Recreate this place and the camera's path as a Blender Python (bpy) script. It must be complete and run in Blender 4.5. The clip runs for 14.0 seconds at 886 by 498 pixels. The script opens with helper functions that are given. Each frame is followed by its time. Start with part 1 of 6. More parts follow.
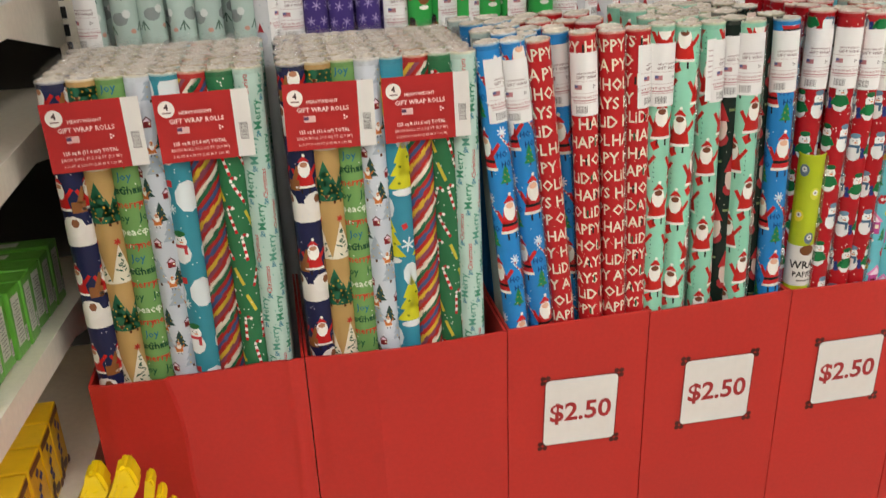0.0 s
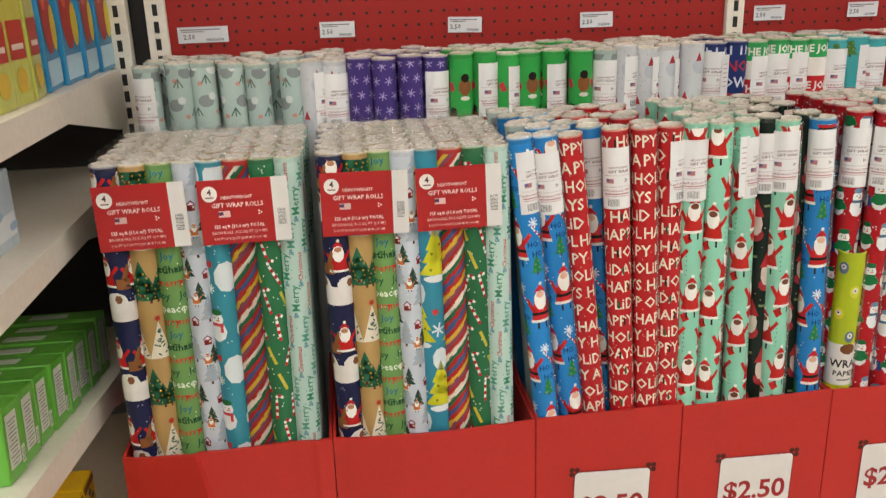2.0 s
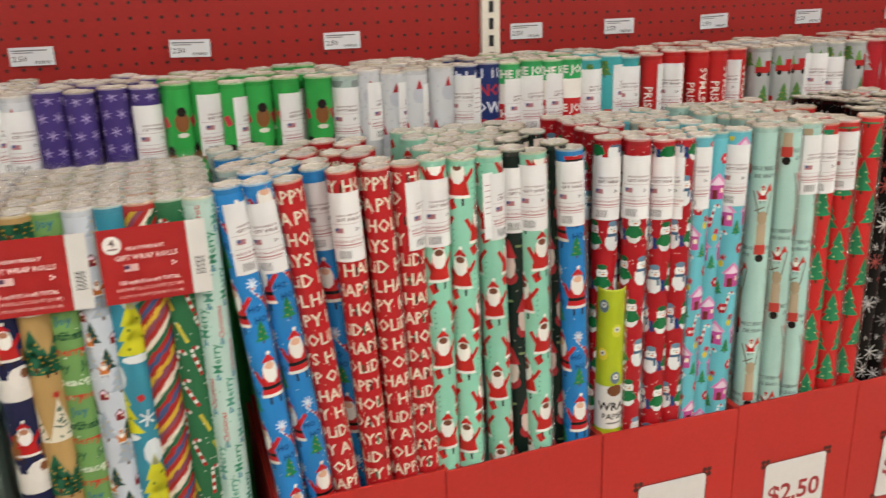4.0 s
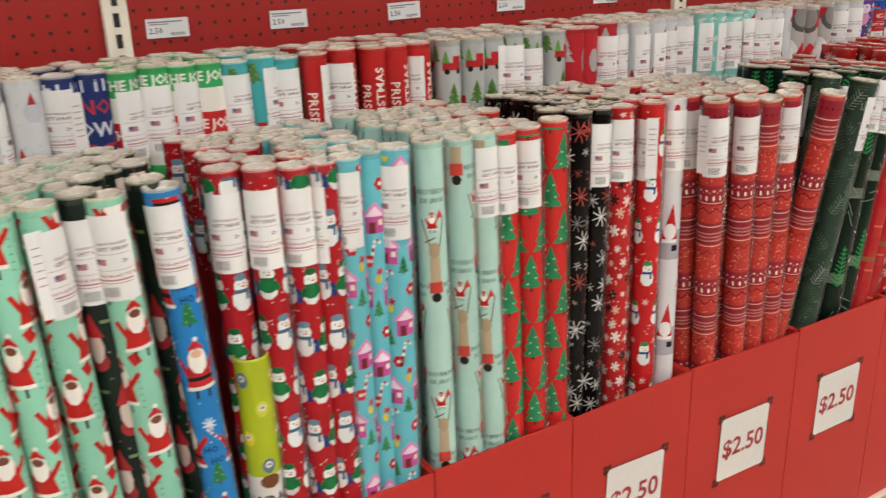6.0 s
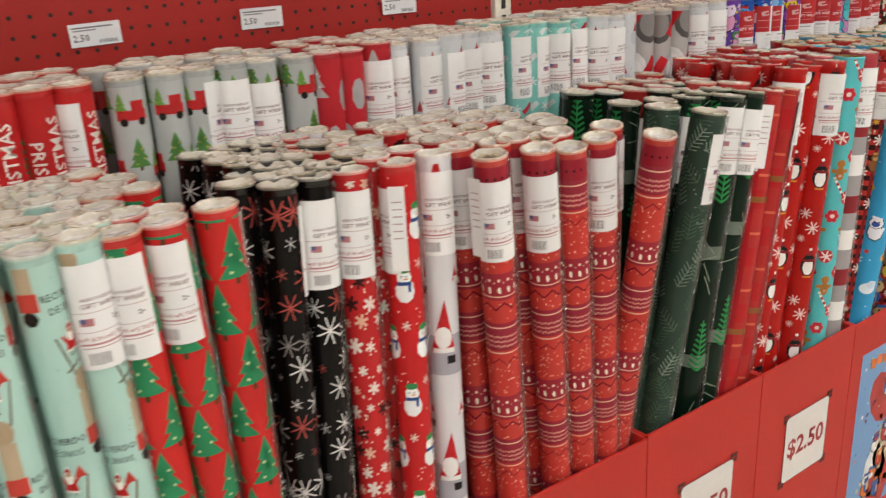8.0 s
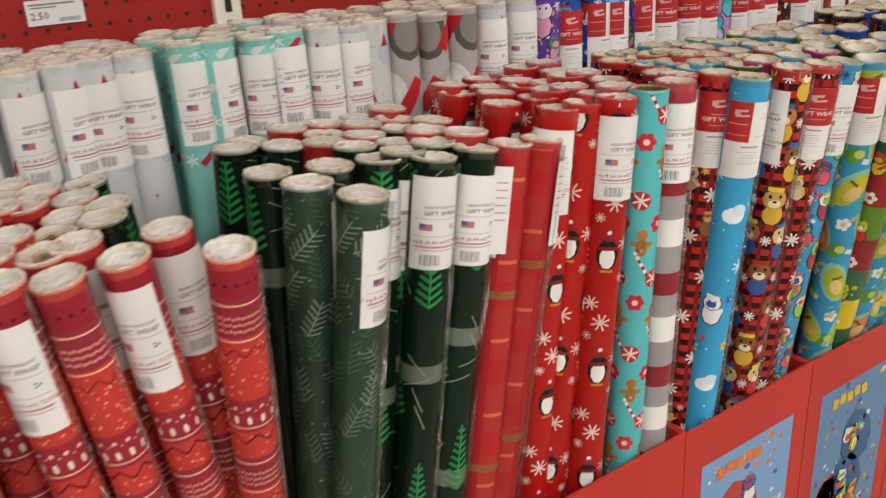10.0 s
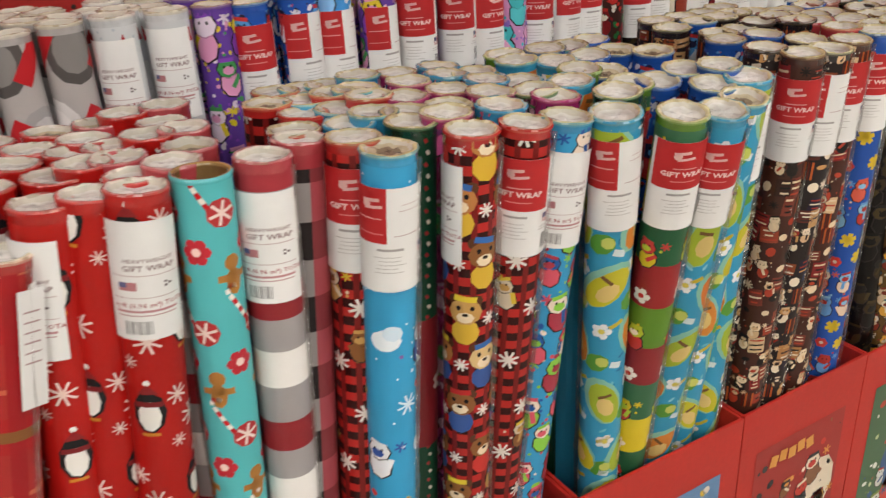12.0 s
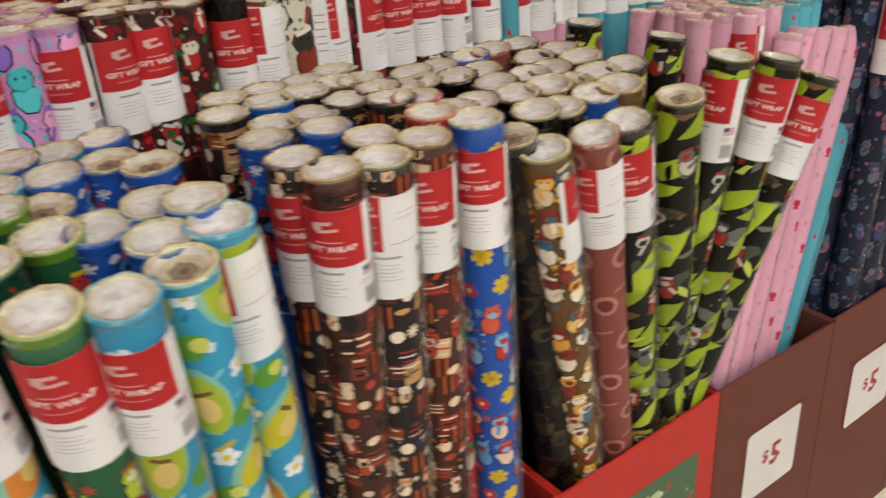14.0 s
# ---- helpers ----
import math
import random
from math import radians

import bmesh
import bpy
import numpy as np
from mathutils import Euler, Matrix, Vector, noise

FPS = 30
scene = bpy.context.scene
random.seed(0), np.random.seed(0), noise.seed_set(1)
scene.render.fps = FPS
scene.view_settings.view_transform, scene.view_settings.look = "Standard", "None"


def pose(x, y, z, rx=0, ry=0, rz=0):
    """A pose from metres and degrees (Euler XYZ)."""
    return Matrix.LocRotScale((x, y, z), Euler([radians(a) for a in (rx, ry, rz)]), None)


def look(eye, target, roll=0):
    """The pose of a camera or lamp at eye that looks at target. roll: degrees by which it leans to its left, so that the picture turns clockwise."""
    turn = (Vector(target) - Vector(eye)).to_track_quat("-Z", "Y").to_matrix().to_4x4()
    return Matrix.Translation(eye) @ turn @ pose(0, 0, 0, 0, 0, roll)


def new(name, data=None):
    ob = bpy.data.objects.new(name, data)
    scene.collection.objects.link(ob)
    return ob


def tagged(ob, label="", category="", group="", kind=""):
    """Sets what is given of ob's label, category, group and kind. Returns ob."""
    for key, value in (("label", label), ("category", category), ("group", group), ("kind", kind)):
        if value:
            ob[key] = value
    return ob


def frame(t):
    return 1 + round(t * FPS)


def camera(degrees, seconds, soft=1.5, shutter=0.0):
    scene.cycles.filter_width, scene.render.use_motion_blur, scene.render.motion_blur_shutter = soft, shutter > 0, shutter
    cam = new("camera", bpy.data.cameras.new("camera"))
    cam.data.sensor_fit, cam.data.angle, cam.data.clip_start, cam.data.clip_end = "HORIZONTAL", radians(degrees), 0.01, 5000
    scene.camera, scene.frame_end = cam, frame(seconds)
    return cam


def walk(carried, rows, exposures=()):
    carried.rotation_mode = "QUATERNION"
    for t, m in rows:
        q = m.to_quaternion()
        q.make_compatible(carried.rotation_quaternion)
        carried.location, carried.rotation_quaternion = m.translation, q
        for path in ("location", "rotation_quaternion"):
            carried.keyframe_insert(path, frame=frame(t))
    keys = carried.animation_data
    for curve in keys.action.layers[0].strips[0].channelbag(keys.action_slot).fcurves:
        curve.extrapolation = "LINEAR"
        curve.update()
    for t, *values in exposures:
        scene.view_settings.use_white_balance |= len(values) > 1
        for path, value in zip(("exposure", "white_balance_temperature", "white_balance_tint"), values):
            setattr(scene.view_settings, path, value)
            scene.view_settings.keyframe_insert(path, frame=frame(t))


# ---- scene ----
cam = camera(54.9, 14.0, soft=1.3, shutter=0.35)
PATH = [
    (0, (0.902, -1.181, 1.326), (1.251, 0.626, 0.544), -2.2),
    (0.5, (0.924, -1.174, 1.318), (1.271, 0.602, 0.467), -1.6),
    (1, (0.943, -1.196, 1.311), (1.255, 0.609, 0.506), -1.0),
    (1.5, (0.941, -1.196, 1.347), (1.172, 0.651, 0.616), -1.2),
    (2, (0.946, -1.199, 1.355), (1.17, 0.688, 0.732), -1.8),
    (2.2, (0.959, -1.201, 1.359), (1.174, 0.692, 0.752), -2.1),
    (4.3, (1.158, -0.995, 1.363), (1.905, 0.753, 0.741), -1.4),
    (4.5, (1.171, -0.958, 1.359), (2.021, 0.741, 0.734), -1.3),
    (5, (1.211, -0.898, 1.351), (2.203, 0.717, 0.711), -1.9),
    (5.5, (1.319, -0.889, 1.348), (2.292, 0.735, 0.702), -2.6),
    (6, (1.48, -0.889, 1.35), (2.465, 0.722, 0.691), -2.0),
    (6.5, (1.605, -0.894, 1.343), (2.607, 0.705, 0.682), -1.9),
    (7, (1.706, -0.838, 1.341), (2.722, 0.753, 0.682), -2.4),
    (7.5, (1.838, -0.733, 1.343), (2.934, 0.802, 0.678), -2.6),
    (8, (1.959, -0.696, 1.335), (3.057, 0.837, 0.668), -3.2),
    (8.5, (2.124, -0.738, 1.332), (3.193, 0.808, 0.648), -2.2),
    (8.7, (2.178, -0.756, 1.33), (3.256, 0.785, 0.647), -1.6),
    (10.8, (2.804, -0.573, 1.361), (3.794, 0.973, 0.568), -4.5),
    (11, (2.867, -0.572, 1.363), (3.847, 0.979, 0.567), -4.1),
    (11.5, (3.045, -0.598, 1.372), (3.979, 0.963, 0.541), -2.6),
    (12, (3.137, -0.59, 1.346), (4.053, 0.976, 0.504), -3.3),
    (12.5, (3.258, -0.546, 1.343), (4.229, 0.977, 0.482), -3.5),
    (13, (3.393, -0.476, 1.353), (4.473, 0.943, 0.447), -4.3),
    (13.5, (3.51, -0.471, 1.354), (4.584, 0.96, 0.462), -5.9),
    (14, (3.663, -0.545, 1.36), (4.683, 0.922, 0.462), -4.3),
]
walk(cam, [(t, look(eye, target, roll)) for t, eye, target, roll in PATH])

# ---------------------------------------------------------------- world and light
world = bpy.data.worlds.new("store_air")
scene.world = world
world.use_nodes = True
world.node_tree.nodes["Background"].inputs[0].default_value = (1.0, 0.98, 0.96, 1)
world.node_tree.nodes["Background"].inputs[1].default_value = 0.005

LIGHT = 35.6


def rgb(code):
    """Linear colour from a hex code."""
    out = []
    for i in (0, 2, 4):
        c = int(code[i:i + 2], 16) / 255
        out.append(c / 12.92 if c <= 0.04045 else ((c + 0.055) / 1.055) ** 2.4)
    return (*out, 1.0)


# ---------------------------------------------------------------- materials
def material(name, colour="ffffff", rough=0.5, metal=0.0, coat=0.0, grain=60.0, vary=0.12, bump=0.15, attribute=False, stain=4.0, random_tone=0.0, coat_rough=0.12, spec=0.5):
    m = bpy.data.materials.new(name)
    m.use_nodes = True
    nt = m.node_tree
    b = nt.nodes["Principled BSDF"]
    b.inputs["Roughness"].default_value = rough
    b.inputs["Metallic"].default_value = metal
    b.inputs["Coat Weight"].default_value = coat
    b.inputs["Coat Roughness"].default_value = coat_rough
    b.inputs["Specular IOR Level"].default_value = spec
    b.inputs["Coat IOR"].default_value = 1.5
    co = nt.nodes.new("ShaderNodeTexCoord")
    fine = nt.nodes.new("ShaderNodeTexNoise")
    fine.inputs["Scale"].default_value = grain
    fine.inputs["Detail"].default_value = 4
    wide = nt.nodes.new("ShaderNodeTexNoise")
    wide.inputs["Scale"].default_value = stain
    wide.inputs["Detail"].default_value = 3
    for n in (fine, wide):
        nt.links.new(co.outputs["Object"], n.inputs["Vector"])
    add = nt.nodes.new("ShaderNodeMath")
    add.operation = "ADD"
    nt.links.new(fine.outputs[0], add.inputs[0])
    nt.links.new(wide.outputs[0], add.inputs[1])
    span = nt.nodes.new("ShaderNodeMapRange")
    span.inputs["From Min"].default_value = 0.6
    span.inputs["From Max"].default_value = 1.4
    span.inputs["To Min"].default_value = 1 - vary
    span.inputs["To Max"].default_value = 1 + vary * 0.6
    nt.links.new(add.outputs[0], span.inputs["Value"])
    mul = nt.nodes.new("ShaderNodeMix")
    mul.data_type, mul.blend_type = "RGBA", "MULTIPLY"
    mul.inputs[0].default_value = 1
    if attribute:
        at = nt.nodes.new("ShaderNodeVertexColor")
        at.layer_name = "print"
        nt.links.new(at.outputs["Color"], mul.inputs[6])
    else:
        mul.inputs[6].default_value = rgb(colour)
    tone = span.outputs[0]
    if random_tone:
        oi = nt.nodes.new("ShaderNodeObjectInfo")
        sp = nt.nodes.new("ShaderNodeMapRange")
        sp.inputs["To Min"].default_value = 1 - random_tone
        sp.inputs["To Max"].default_value = 1 + random_tone * 0.5
        nt.links.new(oi.outputs["Random"], sp.inputs["Value"])
        mm = nt.nodes.new("ShaderNodeMath")
        mm.operation = "MULTIPLY"
        nt.links.new(tone, mm.inputs[0])
        nt.links.new(sp.outputs[0], mm.inputs[1])
        tone = mm.outputs[0]
    nt.links.new(tone, mul.inputs[7])
    nt.links.new(mul.outputs[2], b.inputs["Base Color"])
    if bump:
        bp = nt.nodes.new("ShaderNodeBump")
        bp.inputs["Strength"].default_value = bump
        bp.inputs["Distance"].default_value = 0.002
        nt.links.new(fine.outputs[0], bp.inputs["Height"])
        nt.links.new(bp.outputs[0], b.inputs["Normal"])
        if coat:
            crease = nt.nodes.new("ShaderNodeTexNoise")
            crease.inputs["Scale"].default_value = 30
            crease.inputs["Detail"].default_value = 2
            crease.inputs["Distortion"].default_value = 1.2
            pull = nt.nodes.new("ShaderNodeMapping")
            pull.inputs["Scale"].default_value = (1.6, 1.6, 0.16)
            nt.links.new(co.outputs["Object"], pull.inputs["Vector"])
            nt.links.new(pull.outputs[0], crease.inputs["Vector"])
            bc = nt.nodes.new("ShaderNodeBump")
            bc.inputs["Strength"].default_value = 0.55
            bc.inputs["Distance"].default_value = 0.006
            nt.links.new(crease.outputs[0], bc.inputs["Height"])
            nt.links.new(bc.outputs[0], b.inputs["Coat Normal"])
    return m


PAPER = material("printed_gift_wrap", rough=0.45, coat=0.45, coat_rough=0.07, spec=0.05, grain=24, vary=0.08, bump=0.2, attribute=True, random_tone=0.10)
LABEL = material("label_paper", rough=0.55, grain=40, vary=0.05, bump=0.06, attribute=True, random_tone=0.06)
FILM = material("crumpled_clear_film", "d6cdb8", rough=0.2, coat=0.7, grain=130, vary=0.16, bump=0.5, attribute=True, stain=60, random_tone=0.08)
CARD = material("header_card", rough=0.45, grain=50, vary=0.04, bump=0.03, attribute=True)
RED_BOARD = material("red_cardboard", "c22c24", rough=0.46, grain=140, vary=0.10, bump=0.05, stain=3, random_tone=0.05)
BROWN_BOARD = material("brown_cardboard", "6b3427", rough=0.55, grain=140, vary=0.12, bump=0.05, stain=3)
GREY_BOARD = material("grey_cardboard_inside", "8f8a84", rough=0.7, grain=120, vary=0.12, bump=0.05)
PRINT = material("printed_board", rough=0.42, grain=60, vary=0.05, bump=0.03, attribute=True)
CREAM = material("cream_painted_steel", "efe8d8", rough=0.38, grain=90, vary=0.10, bump=0.04, stain=5)
WHITE_STEEL = material("white_painted_steel", "d9d4c6", rough=0.4, grain=90, vary=0.08, bump=0.04)
DARK = material("black_steel_and_shade", "1c1a18", rough=0.5, grain=60, vary=0.2)
FLOOR = material("vinyl_floor_tile", "b4ada0", rough=0.25, grain=30, vary=0.12, bump=0.02, stain=1.5)
CEILING = material("ceiling_tile", "c9c6be", rough=0.9, grain=200, vary=0.15, bump=0.3)
WALL = material("painted_store_wall", "6a635a", rough=0.7, grain=40, vary=0.08)
YELLOW = material("yellow_plastic", "f0cf10", rough=0.35, grain=40, vary=0.08, bump=0.05)


def clear_film():
    m = bpy.data.materials.new("clear_shrink_film")
    m.use_nodes = True
    nt = m.node_tree
    out = nt.nodes["Material Output"]
    clear = nt.nodes.new("ShaderNodeBsdfTransparent")
    shine = nt.nodes.new("ShaderNodeBsdfGlossy")
    shine.inputs["Roughness"].default_value = 0.12
    noise_tex = nt.nodes.new("ShaderNodeTexNoise")
    noise_tex.inputs["Scale"].default_value = 70
    bp = nt.nodes.new("ShaderNodeBump")
    bp.inputs["Strength"].default_value = 0.8
    bp.inputs["Distance"].default_value = 0.006
    nt.links.new(noise_tex.outputs[0], bp.inputs["Height"])
    nt.links.new(bp.outputs[0], shine.inputs["Normal"])
    mix = nt.nodes.new("ShaderNodeMixShader")
    mix.inputs[0].default_value = 0.09
    nt.links.new(clear.outputs[0], mix.inputs[1])
    nt.links.new(shine.outputs[0], mix.inputs[2])
    nt.links.new(mix.outputs[0], out.inputs["Surface"])
    return m


CLEAR = clear_film()
SEAM = clear_film()
SEAM.name = "film_sleeve_edge"
SEAM.node_tree.nodes["Mix Shader"].inputs[0].default_value = 0.5


def pegboard_material():
    m = material("red_pegboard", "9e1812", rough=0.42, grain=120, vary=0.10, bump=0.05, stain=2.5)
    nt = m.node_tree
    b = nt.nodes["Principled BSDF"]
    co = nt.nodes.new("ShaderNodeTexCoord")
    sep = nt.nodes.new("ShaderNodeSeparateXYZ")
    nt.links.new(co.outputs["Object"], sep.inputs[0])
    terms = []
    for axis in (0, 2):
        d = nt.nodes.new("ShaderNodeMath")
        d.operation = "PINGPONG"
        d.inputs[1].default_value = 0.0127
        nt.links.new(sep.outputs[axis], d.inputs[0])
        p = nt.nodes.new("ShaderNodeMath")
        p.operation = "POWER"
        p.inputs[1].default_value = 2
        nt.links.new(d.outputs[0], p.inputs[0])
        terms.append(p)
    s = nt.nodes.new("ShaderNodeMath")
    s.operation = "ADD"
    nt.links.new(terms[0].outputs[0], s.inputs[0])
    nt.links.new(terms[1].outputs[0], s.inputs[1])
    hole = nt.nodes.new("ShaderNodeMath")
    hole.operation = "LESS_THAN"
    hole.inputs[1].default_value = 0.0029 ** 2
    nt.links.new(s.outputs[0], hole.inputs[0])
    mix = nt.nodes.new("ShaderNodeMix")
    mix.data_type = "RGBA"
    nt.links.new(hole.outputs[0], mix.inputs[0])
    old = b.inputs["Base Color"].links[0].from_socket
    nt.links.new(old, mix.inputs[6])
    mix.inputs[7].default_value = (0.012, 0.008, 0.006, 1)
    nt.links.new(mix.outputs[2], b.inputs["Base Color"])
    bp = nt.nodes.new("ShaderNodeBump")
    bp.invert = True
    bp.inputs["Strength"].default_value = 0.8
    bp.inputs["Distance"].default_value = 0.004
    nt.links.new(hole.outputs[0], bp.inputs["Height"])
    nt.links.new(bp.outputs[0], b.inputs["Normal"])
    return m


PEGBOARD = pegboard_material()


def glow_material(name, colour, strength):
    m = bpy.data.materials.new(name)
    m.use_nodes = True
    b = m.node_tree.nodes["Principled BSDF"]
    b.inputs["Base Color"].default_value = (0.8, 0.8, 0.8, 1)
    b.inputs["Emission Color"].default_value = (*colour, 1)
    b.inputs["Emission Strength"].default_value = strength
    return m


TUBE = glow_material("lit_diffuser", (1.0, 0.965, 0.92), LIGHT)


# ---------------------------------------------------------------- mesh helpers
def part(name, data, mat, parent=None, label="", m=None):
    """Links a mesh or bmesh as one object, under parent if given."""
    if isinstance(data, bmesh.types.BMesh):
        me = bpy.data.meshes.new(name)
        data.to_mesh(me)
        data.free()
    else:
        me = data
    if mat is not None and not me.materials:
        me.materials.append(mat)
    ob = new(name, me)
    if parent is not None:
        ob.parent = parent
    if m is not None:
        ob.matrix_basis = m
    if label:
        tagged(ob, label)
    return ob


def box(x0, x1, y0, y1, z0, z1, bevel=0.0, bm=None):
    bm = bm or bmesh.new()
    vs = [bm.verts.new((x, y, z)) for x in (x0, x1) for y in (y0, y1) for z in (z0, z1)]
    fs = [bm.faces.new([vs[i] for i in f]) for f in ((0, 1, 3, 2), (4, 6, 7, 5), (0, 4, 5, 1), (2, 3, 7, 6), (0, 2, 6, 4), (1, 5, 7, 3))]
    if bevel:
        es = list({e for f in fs for e in f.edges})
        bmesh.ops.bevel(bm, geom=es, offset=bevel, segments=2, affect="EDGES", profile=0.6)
    return bm


def prism(points, axis, a, b, bevel=0.0):
    """A polygon of (p, q) pairs drawn out along an axis from a to b."""
    bm = bmesh.new()

    def at(p, q, s):
        return {"x": (s, p, q), "y": (p, s, q), "z": (p, q, s)}[axis]
    lo = [bm.verts.new(at(p, q, a)) for p, q in points]
    hi = [bm.verts.new(at(p, q, b)) for p, q in points]
    n = len(points)
    bm.faces.new(lo)
    bm.faces.new(hi[::-1])
    for i in range(n):
        bm.faces.new((lo[i], hi[i], hi[(i + 1) % n], lo[(i + 1) % n]))
    bmesh.ops.recalc_face_normals(bm, faces=bm.faces)
    if bevel:
        bmesh.ops.bevel(bm, geom=list(bm.edges), offset=bevel, segments=2, affect="EDGES")
    return bm


TEXTS = {}


def text_triangles(words, bold=0.0):
    """Triangles of a line of writing, 1 high, its middle at the origin."""
    key = (words, bold)
    if key not in TEXTS:
        cu = bpy.data.curves.new("writing", "FONT")
        cu.body, cu.size, cu.resolution_u, cu.offset = words, 1.0, 3 if words[0] == "$" else 1, bold
        cu.align_x = "CENTER"
        ob = new("writing", cu)
        dg = bpy.context.evaluated_depsgraph_get()
        me = ob.evaluated_get(dg).to_mesh()
        me.calc_loop_triangles()
        co = [v.co for v in me.vertices]
        TEXTS[key] = [[(co[i].x, co[i].y - 0.35) for i in t.vertices] for t in me.loop_triangles]
        ob.to_mesh_clear()
        bpy.data.objects.remove(ob)
        bpy.data.curves.remove(cu)
    return TEXTS[key]


R, SIDES = 0.0222, 20
GIRTH = 2 * math.pi * R


def clip(poly, k, low, keep_above):
    out = []
    for i, p in enumerate(poly):
        q = poly[(i + 1) % len(poly)]
        a, b = (p[k] - low, q[k] - low) if keep_above else (low - p[k], low - q[k])
        if a >= 0:
            out.append(p)
        if (a >= 0) != (b >= 0):
            f = a / (a - b)
            out.append((p[0] + (q[0] - p[0]) * f, p[1] + (q[1] - p[1]) * f))
    return out


class Sheet:
    """Flat print: polygons with a colour and a layer, in metres, wrapped round a roll or laid flat."""

    def __init__(self, v0=0.0, v1=1.0, seed=1):
        self.items, self.v0, self.v1, self.rnd = [], v0, v1, random.Random(seed)

    def poly(self, pts, colour, layer=1):
        pts = clip(clip(pts, 1, self.v0, True), 1, self.v1, False) if pts else pts
        if len(pts) > 2:
            self.items.append((pts, rgb(colour), layer))

    def rect(self, u, v, w, h, colour, layer=1, turn=0.0):
        c, s = math.cos(turn), math.sin(turn)
        self.poly([(u + x * c - y * s, v + x * s + y * c) for x, y in ((-w / 2, -h / 2), (w / 2, -h / 2), (w / 2, h / 2), (-w / 2, h / 2))], colour, layer)

    def ell(self, u, v, a, b, colour, layer=1, n=9, turn=0.0):
        c, s = math.cos(turn), math.sin(turn)
        pts = [(a * math.cos(t * 2 * math.pi / n), b * math.sin(t * 2 * math.pi / n)) for t in range(n)]
        self.poly([(u + x * c - y * s, v + x * s + y * c) for x, y in pts], colour, layer)

    def tri(self, u, v, w, h, colour, layer=1):
        self.poly([(u - w / 2, v), (u + w / 2, v), (u, v + h)], colour, layer)

    def band(self, v, h, colour, layer=0):
        self.poly([(-GIRTH / 2, v), (GIRTH / 2, v), (GIRTH / 2, v + h), (-GIRTH / 2, v + h)], colour, layer)

    def column(self, u, w, colour, layer=0):
        self.poly([(u, self.v0), (u + w, self.v0), (u + w, self.v1), (u, self.v1)], colour, layer)

    def letters(self, u, v, words, size, colour, layer=1, bold=0.0, turn=0.0):
        c, s = math.cos(turn), math.sin(turn)
        for t in text_triangles(words, bold):
            self.poly([(u + (x * c - y * s) * size, v + (x * s + y * c) * size) for x, y in t], colour, layer)

    def ring(self, v, words, size, colour, layer=1, bold=0.0, start=0.0):
        """A line of writing that closes once round the roll."""
        tris = text_triangles(words, bold)
        low, high = min(x for t in tris for x, _ in t), max(x for t in tris for x, _ in t)
        k = GIRTH * 0.97 / (high - low)
        for t in tris:
            self.poly([(start + (x - low) * k - GIRTH / 2, v + y * size) for x, y in t], colour, layer)

    def grid(self, du, dv, shift=0.5, jitter=0.0):
        """Places all round the roll, row by row."""
        n = max(1, round(GIRTH / du))
        row, v = 0, self.v0 - dv * 0.3
        while v < self.v1:
            for i in range(n):
                yield ((i + (row % 2) * shift) * GIRTH / n - GIRTH / 2 + self.rnd.uniform(-jitter, jitter), v + self.rnd.uniform(-jitter, jitter), row, i)
            v += dv
            row += 1

    def dots(self, count, size, colour, layer=1):
        for _ in range(count):
            self.ell(self.rnd.uniform(-GIRTH / 2, GIRTH / 2), self.rnd.uniform(self.v0, self.v1), size, size, colour, layer, 6)

    def flake(self, u, v, s, colour, layer=1, arms=4, thick=0.12):
        for i in range(arms):
            self.rect(u, v, 2 * s, s * thick * 2, colour, layer, i * math.pi / arms + 0.3)

    def tree(self, u, v, s, colour, layer=1, star=""):
        for i in range(3):
            self.tri(u, v + i * s * 0.27, s * (0.78 - i * 0.18), s * 0.5, colour, layer)
        self.rect(u, v - s * 0.06, s * 0.1, s * 0.12, "5a3a22", layer)
        for i in range(4):
            self.ell(u + s * (0.18 if i % 2 else -0.12) * (1 - i * 0.15), v + s * (0.12 + i * 0.17), s * 0.035, s * 0.035, star or "d9b23a", layer + 1, 5)

    def santa(self, u, v, s, layer=1, coat="c22222", face="b98262"):
        for d in (-0.12, 0.12):
            self.rect(u + d * s, v - 0.5 * s, 0.05 * s, 0.2 * s, "2a2020", layer)
        self.poly([(u - 0.3 * s, v - 0.42 * s), (u + 0.3 * s, v - 0.42 * s), (u + 0.17 * s, v + 0.25 * s), (u - 0.17 * s, v + 0.25 * s)], coat, layer)
        self.rect(u, v - 0.4 * s, 0.62 * s, 0.07 * s, "f0ece2", layer + 1)
        self.rect(u - 0.28 * s, v - 0.02 * s, 0.1 * s, 0.4 * s, coat, layer, 0.5)
        self.rect(u + 0.28 * s, v + 0.05 * s, 0.1 * s, 0.4 * s, coat, layer, -0.7)
        self.ell(u, v + 0.14 * s, 0.19 * s, 0.26 * s, "f4f1e8", layer + 1, 9)
        self.ell(u, v + 0.27 * s, 0.12 * s, 0.08 * s, face, layer + 2, 8)
        self.tri(u, v + 0.35 * s, 0.34 * s, 0.2 * s, coat, layer + 1)
        self.ell(u + 0.02 * s, v + 0.55 * s, 0.05 * s, 0.05 * s, "f4f1e8", layer + 2, 6)

